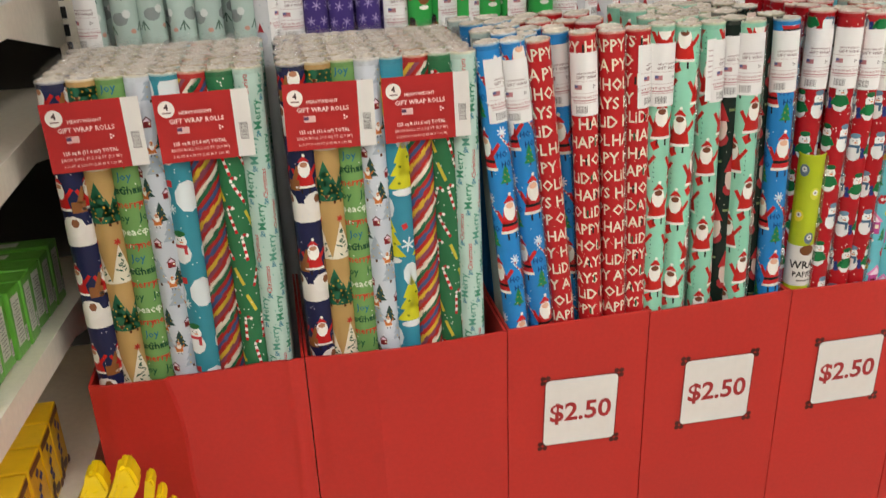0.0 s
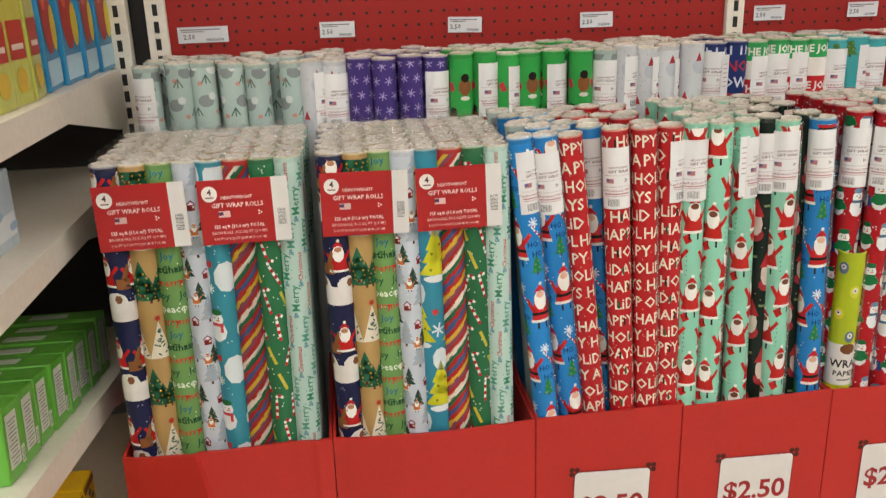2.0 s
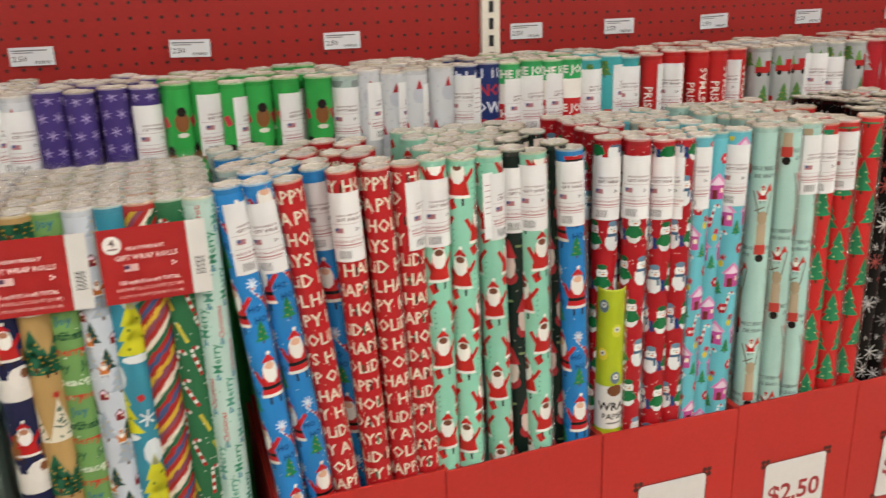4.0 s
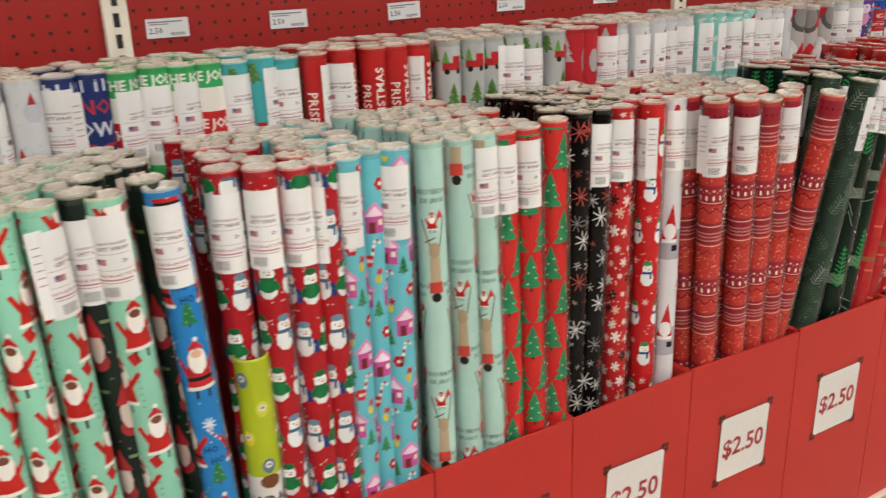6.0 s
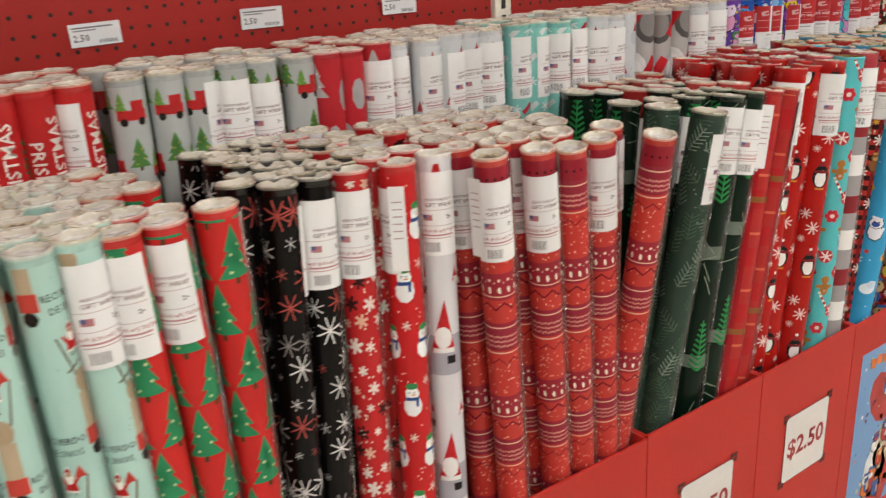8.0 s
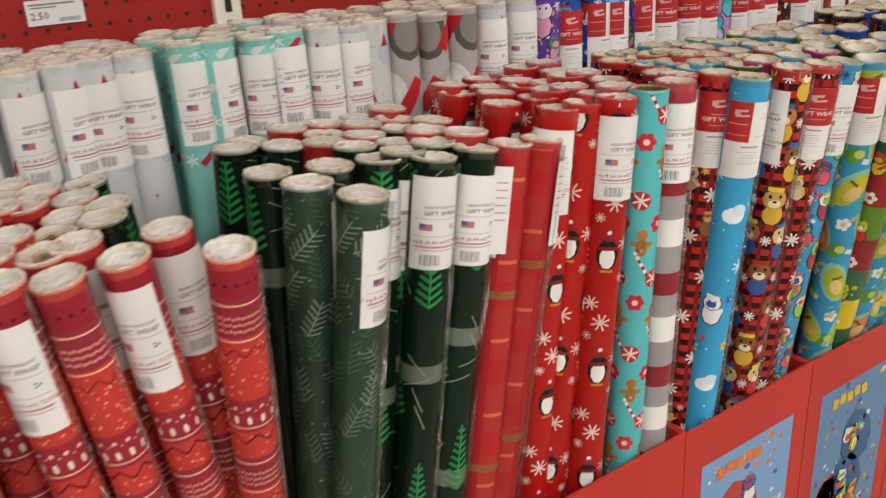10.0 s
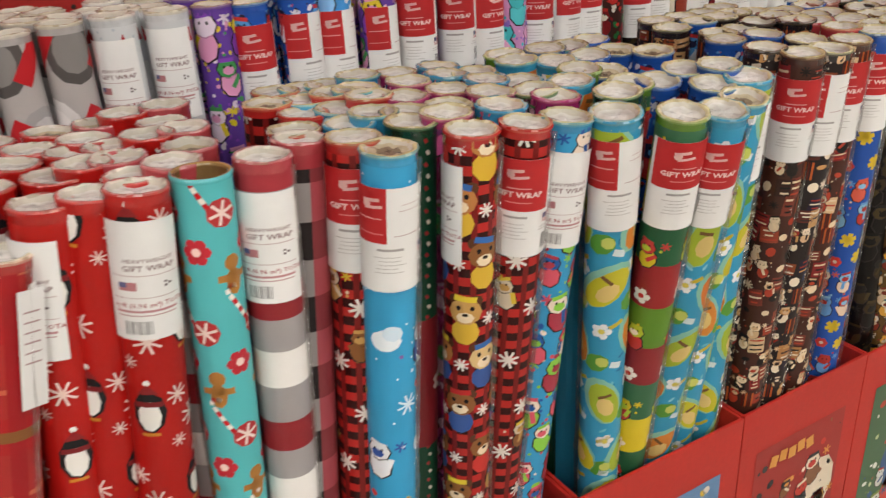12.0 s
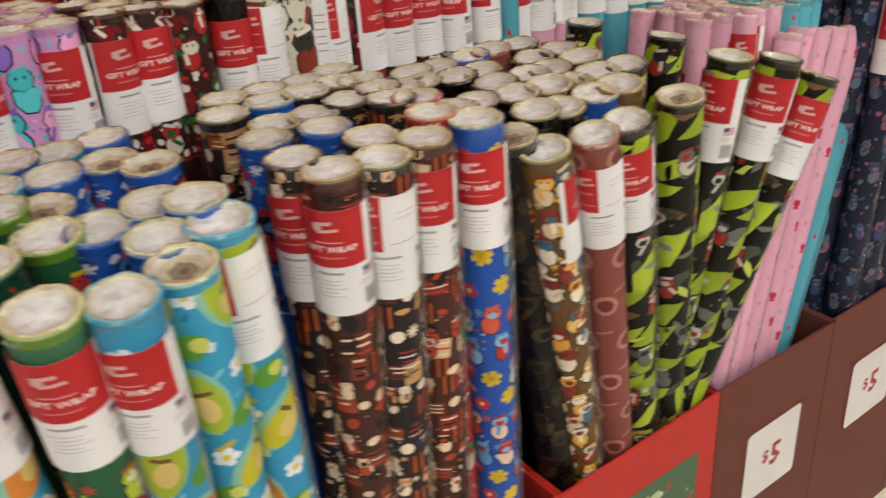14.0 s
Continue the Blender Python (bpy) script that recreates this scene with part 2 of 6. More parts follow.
    def snowman(self, u, v, s, layer=1, scarf="1f6a3c", hat="1f6a3c"):
        self.ell(u, v - 0.22 * s, 0.3 * s, 0.32 * s, "eef0ee", layer)
        self.ell(u, v + 0.16 * s, 0.22 * s, 0.22 * s, "f4f5f2", layer + 1)
        self.rect(u, v + 0.0 * s, 0.42 * s, 0.1 * s, scarf, layer + 2)
        self.rect(u + 0.15 * s, v - 0.12 * s, 0.09 * s, 0.24 * s, scarf, layer + 2)
        self.ell(u, v + 0.38 * s, 0.2 * s, 0.1 * s, hat, layer + 2, 8)
        self.ell(u - 0.07 * s, v + 0.2 * s, 0.025 * s, 0.025 * s, "222222", layer + 2, 5)
        self.ell(u + 0.07 * s, v + 0.2 * s, 0.025 * s, 0.025 * s, "222222", layer + 2, 5)
        self.rect(u + 0.05 * s, v + 0.13 * s, 0.12 * s, 0.04 * s, "e07a2a", layer + 2)

    def penguin(self, u, v, s, layer=1):
        self.ell(u, v, 0.28 * s, 0.42 * s, "1d1c1e", layer)
        self.ell(u, v - 0.08 * s, 0.19 * s, 0.3 * s, "f2f0ea", layer + 1)
        self.rect(u, v + 0.16 * s, 0.46 * s, 0.1 * s, "7c2226", layer + 2)
        self.tri(u, v + 0.36 * s, 0.34 * s, 0.2 * s, "8f2427", layer + 2)
        self.ell(u, v + 0.58 * s, 0.06 * s, 0.06 * s, "f2f0ea", layer + 2, 6)
        self.rect(u, v - 0.44 * s, 0.3 * s, 0.06 * s, "d58a32", layer + 1)

    def cane(self, u, v, s, layer=1, turn=0.0):
        c, q = math.cos(turn), math.sin(turn)
        for i in range(6):
            y = (i / 6 - 0.5) * s
            self.rect(u - y * q, v + y * c, 0.13 * s, s / 6.2, "f1ece4" if i % 2 else "c02328", layer, turn)
        for i in range(3):
            a = math.pi * (0.15 + 0.35 * i)
            x, y = 0.14 * s - 0.14 * s * math.cos(a), 0.48 * s + 0.14 * s * math.sin(a)
            self.rect(u + x * c - y * q, v + x * q + y * c, 0.13 * s, 0.14 * s, "c02328" if i % 2 else "f1ece4", layer, turn - a)

    def house(self, u, v, s, layer=1, wall="c9569b", roof="e58cc0"):
        self.rect(u, v - 0.15 * s, 0.62 * s, 0.5 * s, wall, layer)
        self.tri(u, v + 0.08 * s, 0.86 * s, 0.42 * s, roof, layer + 1)
        self.tri(u, v + 0.08 * s, 0.6 * s, 0.3 * s, "f1d7e6", layer + 2)
        self.rect(u - 0.1 * s, v - 0.24 * s, 0.2 * s, 0.32 * s, "7a2a2e", layer + 2)
        self.rect(u + 0.18 * s, v - 0.1 * s, 0.14 * s, 0.16 * s, "f4e8d0", layer + 2)

    def flower(self, u, v, s, colour, middle="f2d24a", layer=1, petals=6):
        for i in range(petals):
            a = i * 2 * math.pi / petals
            self.ell(u + 0.5 * s * math.cos(a), v + 0.5 * s * math.sin(a), 0.34 * s, 0.34 * s, colour, layer, 6)
        self.ell(u, v, 0.28 * s, 0.28 * s, middle, layer + 1, 6)

    def blob(self, u, v, s, colours, layer=1):
        """A small made-up printed figure of plain shapes with a dark outline."""
        r = self.rnd
        t = r.uniform(-0.5, 0.5)
        self.ell(u, v - 0.2 * s, 0.3 * s, 0.36 * s, "2e2626", layer, 8, t)
        self.ell(u, v - 0.2 * s, 0.26 * s, 0.32 * s, r.choice(colours), layer + 1, 8, t)
        hx = u + r.uniform(-0.08, 0.08) * s
        self.ell(hx, v + 0.18 * s, 0.28 * s, 0.25 * s, "2e2626", layer + 1, 8)
        self.ell(hx, v + 0.18 * s, 0.25 * s, 0.22 * s, r.choice(colours), layer + 2, 8)
        self.ell(hx + r.uniform(-0.05, 0.05) * s, v + 0.13 * s, 0.15 * s, 0.11 * s, r.choice(colours), layer + 3, 7)
        for d in (-0.08, 0.08):
            self.ell(hx + d * s, v + 0.23 * s, 0.03 * s, 0.04 * s, "1e1a1a", layer + 4, 5)
        self.rect(hx, v + 0.38 * s, 0.36 * s, 0.1 * s, r.choice(colours), layer + 3, r.uniform(-0.3, 0.3))
        self.rect(u + r.uniform(-0.25, 0.25) * s, v - 0.15 * s, 0.12 * s, 0.34 * s, r.choice(colours), layer + 3, r.uniform(-0.9, 0.9))
        for _ in range(3):
            self.ell(u + r.uniform(-0.6, 0.6) * s, v + r.uniform(-0.6, 0.6) * s, 0.05 * s, 0.05 * s, r.choice(colours), layer, 5)
        if r.random() < 0.5:
            self.flake(u + 0.45 * s, v + 0.3 * s, 0.14 * s, r.choice(colours), layer, 3, 0.16)

    # ---- to meshes
    def mesh(self, name, base, mat, radius=R, arc=None, step=0.00012):
        """Round a roll; arc: the girth covered, else all of it."""
        verts, faces, cols, norms = [], [], [], []
        du = 2 * math.pi * radius / SIDES

        def place(u, v, k, up):
            a0, a1 = (k - 0.5) * 2 * math.pi / SIDES, (k + 0.5) * 2 * math.pi / SIDES
            f = u / du - (k - 0.5)
            x = math.sin(a0) * (1 - f) + math.sin(a1) * f
            y = -math.cos(a0) * (1 - f) - math.cos(a1) * f
            verts.append(((radius + up) * x, (radius + up) * y, v))
            th = u / radius
            norms.append((math.sin(th), -math.cos(th), 0.0))

        items = list(self.items)
        half = arc / 2 if arc else math.pi * radius
        body = [(-half, self.v0), (half, self.v0), (half, self.v1), (-half, self.v1)]
        items.insert(0, (body, rgb(base), -2))
        for pts, col, layer in items:
            if arc:
                pts = clip(clip(pts, 0, -half, True), 0, half, False)
                if len(pts) < 3:
                    continue
            us = [p[0] for p in pts]
            k0, k1 = math.floor(min(us) / du + 0.5), math.floor(max(us) / du + 0.4999)
            for k in range(k0, k1 + 1):
                piece = clip(clip(pts, 0, (k - 0.5) * du, True), 0, (k + 0.5) * du, False) if k1 > k0 else pts
                if len(piece) < 3:
                    continue
                i0 = len(verts)
                for u, v in piece:
                    place(u, v, k, (layer + 2) * step)
                faces.append(range(i0, len(verts)))
                cols.append(col)
        return finish(name, verts, faces, cols, norms, mat)

    def flat(self, name, mat, width=None, height=None, base=None, step=0.0003):
        """Laid flat in the plane y = 0, facing -y, with the sheet's middle at the origin; base: a backing of that size and colour."""
        verts, faces, cols = [], [], []
        items = list(self.items)
        if base:
            items.insert(0, ([(-width / 2, -height / 2), (width / 2, -height / 2), (width / 2, height / 2), (-width / 2, height / 2)], rgb(base), 0))
        for pts, col, layer in items:
            i0 = len(verts)
            verts += [(u, -layer * step, v) for u, v in pts]
            faces.append(range(i0, len(verts)))
            cols.append(col)
        return finish(name, verts, faces, cols, None, mat)


def finish(name, verts, faces, cols, norms, mat):
    me = bpy.data.meshes.new(name)
    me.from_pydata(verts, [], [tuple(f) for f in faces])
    attr = me.color_attributes.new("print", "FLOAT_COLOR", "CORNER")
    flat = np.ones((len(me.loops), 4), np.float32)
    i = 0
    for f, c in zip(faces, cols):
        flat[i:i + len(f)] = c
        i += len(f)
    attr.data.foreach_set("color", flat.ravel())
    if norms:
        me.polygons.foreach_set("use_smooth", [True] * len(me.polygons))
        me.normals_split_custom_set_from_vertices(norms)
    me.materials.append(mat)
    return me


# ---------------------------------------------------------------- gift wrap designs
def d_navy(s):
    for v in np.arange(s.v0 - 0.02, s.v1, 0.13):
        s.band(v, 0.03, "e9e4dc")
        for u in (-0.045, 0.0, 0.045):
            s.ell(u, v + 0.03, 0.018, 0.016, "ece8e0")
            s.ell(u + 0.004, v + 0.035, 0.006, 0.007, "8a5a3c", 2, 6)
            s.santa(u - 0.012, v + 0.075, 0.05)
            s.rect(u + 0.014, v + 0.058, 0.02, 0.016, "8d5a30", 2)
            s.rect(u + 0.02, v + 0.075, 0.007, 0.024, "8d5a30", 2, -0.4)
    s.dots(160, 0.0008, "d8d8e4")


def d_kraft(s):
    for u, v, row, i in s.grid(0.036, 0.085, 0.5):
        if row % 2:
            for k in range(3):
                s.tree(u - 0.012 + 0.012 * k, v + 0.01 * (k % 2), 0.05 if k % 2 else 0.036, "28684a")
        else:
            s.tri(u, v - 0.008, 0.036, 0.06, "e4dcc6", 1)
            for k in range(16):
                h = s.rnd.random()
                s.ell(u + s.rnd.uniform(-0.015, 0.015) * (1 - h), v - 0.006 + h * 0.048, 0.0034, 0.0013, "2a5842", 2, 6, s.rnd.uniform(-0.9, 0.9))
            s.flake(u, v + 0.056, 0.005, "c2372a", 1, 3, 0.25)


def d_script(s):
    words = ["merry", "peace", "Joy", "merry", "Christmas", "Joy"]
    tint = ["c8402c", "e4ecd8", "1f5a3c", "c8402c", "1d4f34", "2c6f86"]
    for u, v, row, i in s.grid(0.036, 0.0205, 0.35):
        s.letters(u, v, words[row % 6], 0.0165, tint[row % 6], 1, 0.015)
    s.dots(90, 0.0011, "e9efdc")


def d_forest(s):
    for u, v, row, i in s.grid(0.03, 0.034, 0.5, 0.004):
        if (row + i) % 3 == 0:
            s.tree(u, v, 0.028, "2e4a44")
        elif (row + i) % 3 == 1:
            s.house(u, v, 0.018, 1, "8c2a2c", "5c2326")
        else:
            s.tree(u, v, 0.038, "a8b4c0")
            s.santa(u + 0.018, v, 0.02, 2, "d0783c")
    s.dots(120, 0.001, "f4f6f8")


def d_teal_snow(s):
    for u, v, row, i in s.grid(0.047, 0.075, 0.5):
        if row % 2:
            s.snowman(u, v, 0.052, 1, "d0444a", "2a6f3a")
        else:
            s.ell(u, v, 0.02, 0.024, "dfe9ea")
            s.rect(u + 0.02, v + 0.02, 0.01, 0.01, "c83a3a", 2)
            s.flake(u + 0.018, v - 0.018, 0.008, "e6f0f0")
    s.dots(60, 0.001, "e6f0f0")


def d_teal_tree(s):
    for u, v, row, i in s.grid(0.07, 0.11, 0.5):
        s.tree(u, v, 0.075, "d8d62e", 1, "7a8a20")
        s.ell(u, v - 0.006, 0.022, 0.006, "e9eeee", 2)
        s.flake(u + 0.034, v + 0.02, 0.012, "e6f0f0", 1, 3)
        s.ell(u + 0.036, v - 0.03, 0.014, 0.02, "dfe9ea")
        s.rect(u + 0.03, v + 0.05, 0.009, 0.009, "c83a3a", 2, 0.4)


def d_stripe(s):
    tint = ["b5302c", "2d6a48", "ece2d0", "b5302c", "8a4a5c", "d8b23a", "b5302c", "4a5a86"]
    k = 0
    for v in np.arange(s.v0 - 0.16, s.v1 + 0.16, 0.009):
        s.poly([(-GIRTH / 2, v - GIRTH * 0.55), (GIRTH / 2, v + GIRTH * 0.55), (GIRTH / 2, v + GIRTH * 0.55 + 0.012), (-GIRTH / 2, v - GIRTH * 0.55 + 0.012)], tint[k % 8], 0)
        k += 1


def d_green_cane(s):
    for u, v, row, i in s.grid(0.028, 0.044, 0.5):
        if (i + row) % 3:
            s.cane(u, v, 0.034, 1, s.rnd.uniform(-0.5, 0.5))
        else:
            s.rect(u, v, 0.005, 0.03, "d2c244", 1, 0.4)
    s.dots(190, 0.0011, "e8eede")


def d_pale_merry(s):
    for u, v, row, i in s.grid(0.0236, 0.05, 0.5):
        s.letters(u, v, "Merry" if (row + i) % 3 else "Christmas", 0.017 if (row + i) % 3 else 0.011, ["c2494c", "5aa088", "3f8f6c"][(row + i) % 3], 1, 0.012, math.pi / 2)
        s.letters(u, v - 0.026, "&", 0.014, "4a8a9a", 1, 0.01)
    s.dots(190, 0.0011, "6ab09a")


def d_blue_santa(s):
    for u, v, row, i in s.grid(0.07, 0.105, 0.5):
        s.santa(u, v, 0.066, 1, "cc2a2c", "e8b89a")
        s.rect(u, v - 0.014, 0.034, 0.005, "221c1c", 3)
        s.flake(u + 0.034, v + 0.03, 0.009, "eaf2f8")
        s.cane(u - 0.03, v + 0.012, 0.022, 1, 0.7)
        s.letters(u + 0.03, v - 0.004, "HO", 0.013, "123c78", 1, 0.02)
        s.letters(u + 0.037, v - 0.02, "HO", 0.013, "123c78", 1, 0.02)
        s.tree(u + 0.034, v - 0.05, 0.03, "2a8a54")
    s.dots(50, 0.0009, "eaf2f8")


def d_holidays(s):
    lines = ["HAPPY HOL", "OLiD HAPP", "AYS HAPPY", "HOLiDAYS H", "PY HOLiDA"]
    row, v = 0, s.v0 + 0.006
    while v < s.v1 - 0.008:
        s.ring(v, lines[row % 5], 0.0255, "ece4cc", 1, 0.016, 0.017 * (row % 4))
        s.rect(0.03 - 0.009 * (row % 3), v - 0.002, 0.0035, 0.012, "2c5a3c" if row % 2 else "2a2420", 2)
        v += 0.0288
        row += 1
    s.dots(150, 0.0008, "f0dfc0")


def d_mint_santa(s):
    for u, v, row, i in s.grid(0.07, 0.066, 0.5):
        s.santa(u, v, 0.062, 1, "c42a24", "7a4a36" if (row + i) % 2 else "d8a888")
        s.rect(u + 0.024, v + 0.03, 0.012, 0.014, "c42a24", 1, 0.5)
        for k in range(6):
            s.ell(u + 0.0235 + 0.001 * (k % 2), v - 0.03 + k * 0.008, 0.0011, 0.0011, "24443a", 1, 5)


def d_dark_gnome(s):
    for u, v, row, i in s.grid(0.047, 0.085, 0.5):
        s.ell(u, v, 0.011, 0.02, "dcc8be", 2)
        s.ell(u, v - 0.018, 0.014, 0.012, "a83034", 1)
        s.tri(u, v + 0.012, 0.026, 0.03, "b83034", 3)
        s.rect(u + 0.02, v + 0.03, 0.016, 0.004, "7a8a5c")
    s.dots(60, 0.0009, "c8d0c0")


def d_red_snowman(s):
    for u, v, row, i in s.grid(0.036, 0.068, 0.5):
        s.snowman(u, v, 0.047, 1, "1f6a3c" if (row + i) % 2 else "4d6f8a", "1f6a3c" if (row + i) % 2 else "6f8ea4")
        if (row + i) % 2:
            s.ell(u, v - 0.008, 0.0135, 0.009, "1f7a44", 4, 10)
            for d in (-0.012, 0.012):
                s.rect(u + d, v - 0.008, 0.006, 0.012, "1f7a44", 4, d * 40)
        else:
            s.rect(u + 0.016, v - 0.012, 0.008, 0.018, "2a3a7a", 1, 0.2)
    s.dots(170, 0.0012, "f0dcd0")


def d_gingerhouse(s):
    for u, v, row, i in s.grid(0.047, 0.1, 0.5):
        s.house(u, v, 0.046)
        s.flower(u + 0.01, v + 0.045, 0.011, "c9313c", "f2e6e0", 1)
        s.cane(u - 0.006, v - 0.045, 0.03, 1, -0.2)
        s.ell(u + 0.024, v + 0.02, 0.005, 0.006, "e0c83a", 1, 6)
        s.tree(u + 0.022, v - 0.03, 0.022, "2f8a5a")
        s.flake(u - 0.02, v + 0.03, 0.006, "c9313c", 1, 3, 0.2)


def d_reindeer(s):
    for u, v, row, i in s.grid(0.07, 0.13, 0.5):
        s.ell(u, v + 0.03, 0.009, 0.012, "b09a7c")
        s.rect(u - 0.012, v + 0.055, 0.002, 0.04, "6f6452", 1, 0.3)
        s.rect(u + 0.012, v + 0.055, 0.002, 0.04, "6f6452", 1, -0.2)
        s.rect(u - 0.006, v + 0.045, 0.018, 0.002, "6f6452", 1, 0.4)
        s.rect(u, v - 0.005, 0.016, 0.05, "b8a488", 1)
        s.rect(u, v - 0.022, 0.02, 0.016, "c4443a", 2)
        s.ell(u, v - 0.036, 0.008, 0.007, "241e1c", 2, 7)
        s.tri(u + 0.01, v + 0.074, 0.012, 0.012, "c4443a")
        s.letters(u + 0.035, v - 0.02, "RECUERDO", 0.009, "3a3c38", 1, 0.01)
        s.letters(u + 0.035, v - 0.032, "DE SNOS", 0.009, "3a3c38", 1, 0.01)
        s.santa(u + 0.033, v - 0.06, 0.026, 1)
    s.dots(90, 0.0008, "8fa69c")


def d_red_tree(s):
    for u, v, row, i in s.grid(0.047, 0.055, 0.5):
        s.tree(u, v, 0.05, "2f8a5c", 1, "c8d8a0")


def d_black_star(s):
    for u, v, row, i in s.grid(0.028, 0.034, 0.5, 0.007):
        big = s.rnd.random() < 0.6
        c = s.rnd.choice(["e6e3de", "d4d0cc", "e0dcd8", "b85048", "8a8684"])
        s.flake(u, v, s.rnd.uniform(0.011, 0.018) if big else s.rnd.uniform(0.004, 0.008), c, 1, 4 if big else 3, 0.052)
    s.dots(60, 0.0005, "b8b4b0")


def d_red_flake(s):
    for u, v, row, i in s.grid(0.024, 0.026, 0.5, 0.005):
        s.flake(u, v, s.rnd.uniform(0.005, 0.01), s.rnd.choice(["f0e4da", "f0e4da", "3a1c1a", "e8b8a0"]), 1, 3, 0.2)
    s.dots(330, 0.0014, "f0dcc8")


def d_red_birds(s):
    for u, v, row, i in s.grid(0.047, 0.07, 0.5):
        s.snowman(u, v, 0.042, 1, "2f4f8a", "3a8a50")
        s.flake(u + 0.022, v + 0.02, 0.006, "f0e0d4", 1, 3)
    s.dots(200, 0.0011, "f2dccc")


def d_white_santa(s):
    for u, v, row, i in s.grid(0.06, 0.085, 0.5):
        s.poly([(u - 0.018, v - 0.03), (u + 0.016, v - 0.03), (u + 0.004, v + 0.035)], "c4262a")
        s.ell(u, v - 0.012, 0.012, 0.014, "f4f2ee", 2)
        s.rect(u + 0.01, v - 0.04, 0.012, 0.01, "241e20", 2)
        s.rect(u, v - 0.028, 0.03, 0.006, "f4f2ee", 2)
    for v in np.arange(s.v0, s.v1, 0.17):
        s.band(v, 0.05, "b4b2ba", -1)


def d_fairisle(s):
    def zigzag(v, h, tint, n=8, thick=0.0022):
        w = GIRTH / n
        for j in range(n):
            u = (j - n / 2) * w
            s.poly([(u, v), (u + w / 2, v + h), (u + w / 2, v + h + thick), (u, v + thick)], tint, 2)
            s.poly([(u + w / 2, v + h), (u + w, v), (u + w, v + thick), (u + w / 2, v + h + thick)], tint, 2)

    def stitches(v, tint, n=34, h=0.0026):
        for j in range(n):
            s.rect((j / n - 0.5) * GIRTH, v + (j % 2) * 0.0007, GIRTH / n * 0.62, h, tint, 2, 0.25 if j % 2 else -0.25)

    def speckle(low, high, count):
        for _ in range(count):
            s.ell(s.rnd.uniform(-GIRTH / 2, GIRTH / 2), s.rnd.uniform(low, high), 0.0009, 0.0013, s.rnd.choice(["f0a890", "e88a70", "f4c8b0"]), 1, 5)

    v = s.v1 - 0.034
    s.band(v, 0.034, "96202f", -1)
    for j in range(14):
        s.ell((j / 14 - 0.5) * GIRTH, v + 0.012, 0.0019, 0.0019, "4a1020", 1, 6)
    while v > s.v0 - 0.25:
        v -= 0.165
        s.band(v + 0.128, 0.037, "962a3a", -1)
        s.band(v + 0.124, 0.0016, "e8b8a0", 1)
        for k in range(3):
            stitches(v + 0.134 + k * 0.0062, "e09a8c")
        s.band(v + 0.158, 0.0016, "e8b8a0", 1)
        zigzag(v + 0.108, 0.008, "8a1a28", 7)
        speckle(v + 0.068, v + 0.120, 110)
        s.band(v + 0.030, 0.034, "9c2a38", -1)
        for j in range(11):
            u = (j / 11 - 0.5) * GIRTH
            s.ell(u, v + 0.0555, 0.0021, 0.0020, "efd0bc", 2, 7)
            s.ell(u + GIRTH / 22, v + 0.0525, 0.0009, 0.0009, "efd0bc", 2, 5)
            s.ell(u, v + 0.043, 0.0022, 0.0046, "f3e4d2", 2, 7, 0.1)
        s.band(v + 0.034, 0.0014, "e8b8a0", 1)
        zigzag(v + 0.016, 0.009, "7a1424", 6, 0.003)
        speckle(v, v + 0.03, 40)


def d_dark_fern(s):
    """Silvery fir sprigs on a dark green ground."""
    for u, v, row, i in s.grid(0.035, 0.036, 0.5, 0.008):
        t = s.rnd.uniform(-0.9, 0.9)
        c = s.rnd.choice(["566a58", "6c7f70", "44604c", "8a9a8c"])
        for k in range(6):
            x, y = -math.sin(t) * k * 0.006, math.cos(t) * k * 0.006
            for side in (-1, 1):
                s.rect(u + x + side * 0.005 * math.cos(t), v + y + side * 0.005 * math.sin(t), 0.012, 0.0012, c, 1, t + side * 0.6)
        s.rect(u - math.sin(t) * 0.016, v + math.cos(t) * 0.016, 0.0012, 0.036, c, 1, t)
    s.dots(120, 0.0009, "9aa89a")


def d_dark_green_plain(s):
    """Green fern fronds and pale bands on near-black green."""
    for u, v, row, i in s.grid(0.07, 0.13, 0.5):
        for k in range(9):
            w = 0.018 * (1 - k / 11)
            s.rect(u - w * 0.4, v + k * 0.0085, w, 0.0034, "1f7a3c", 1, -0.6)
            s.rect(u + w * 0.4, v + k * 0.0085, w, 0.0034, "2a8a48", 1, 0.6)
        s.rect(u, v + 0.035, 0.0014, 0.08, "3a9a58", 1)
        for k in range(4):
            s.rect(u + 0.034 + s.rnd.uniform(-0.01, 0.01), v + 0.02 * k, 0.03, 0.001, "9aa890", 1, s.rnd.uniform(-1.2, 1.2))
    for v in np.arange(s.v0 + 0.05, s.v1 - 0.1, 0.17):
        s.band(v, 0.02, "6a7468", -1)


def d_red_plaid_soft(s):
    for v in np.arange(s.v0, s.v1, 0.09):
        s.band(v, 0.03, "b02226", -1)
        s.band(v + 0.05, 0.004, "d0684c", -1)
    for k in range(4):
        s.column((k / 4 - 0.5) * GIRTH, 0.012, "a41e24", 0)
    for v in np.arange(s.v0 + 0.04, s.v1, 0.21):
        s.band(v, 0.009, "8a5a30", 1)


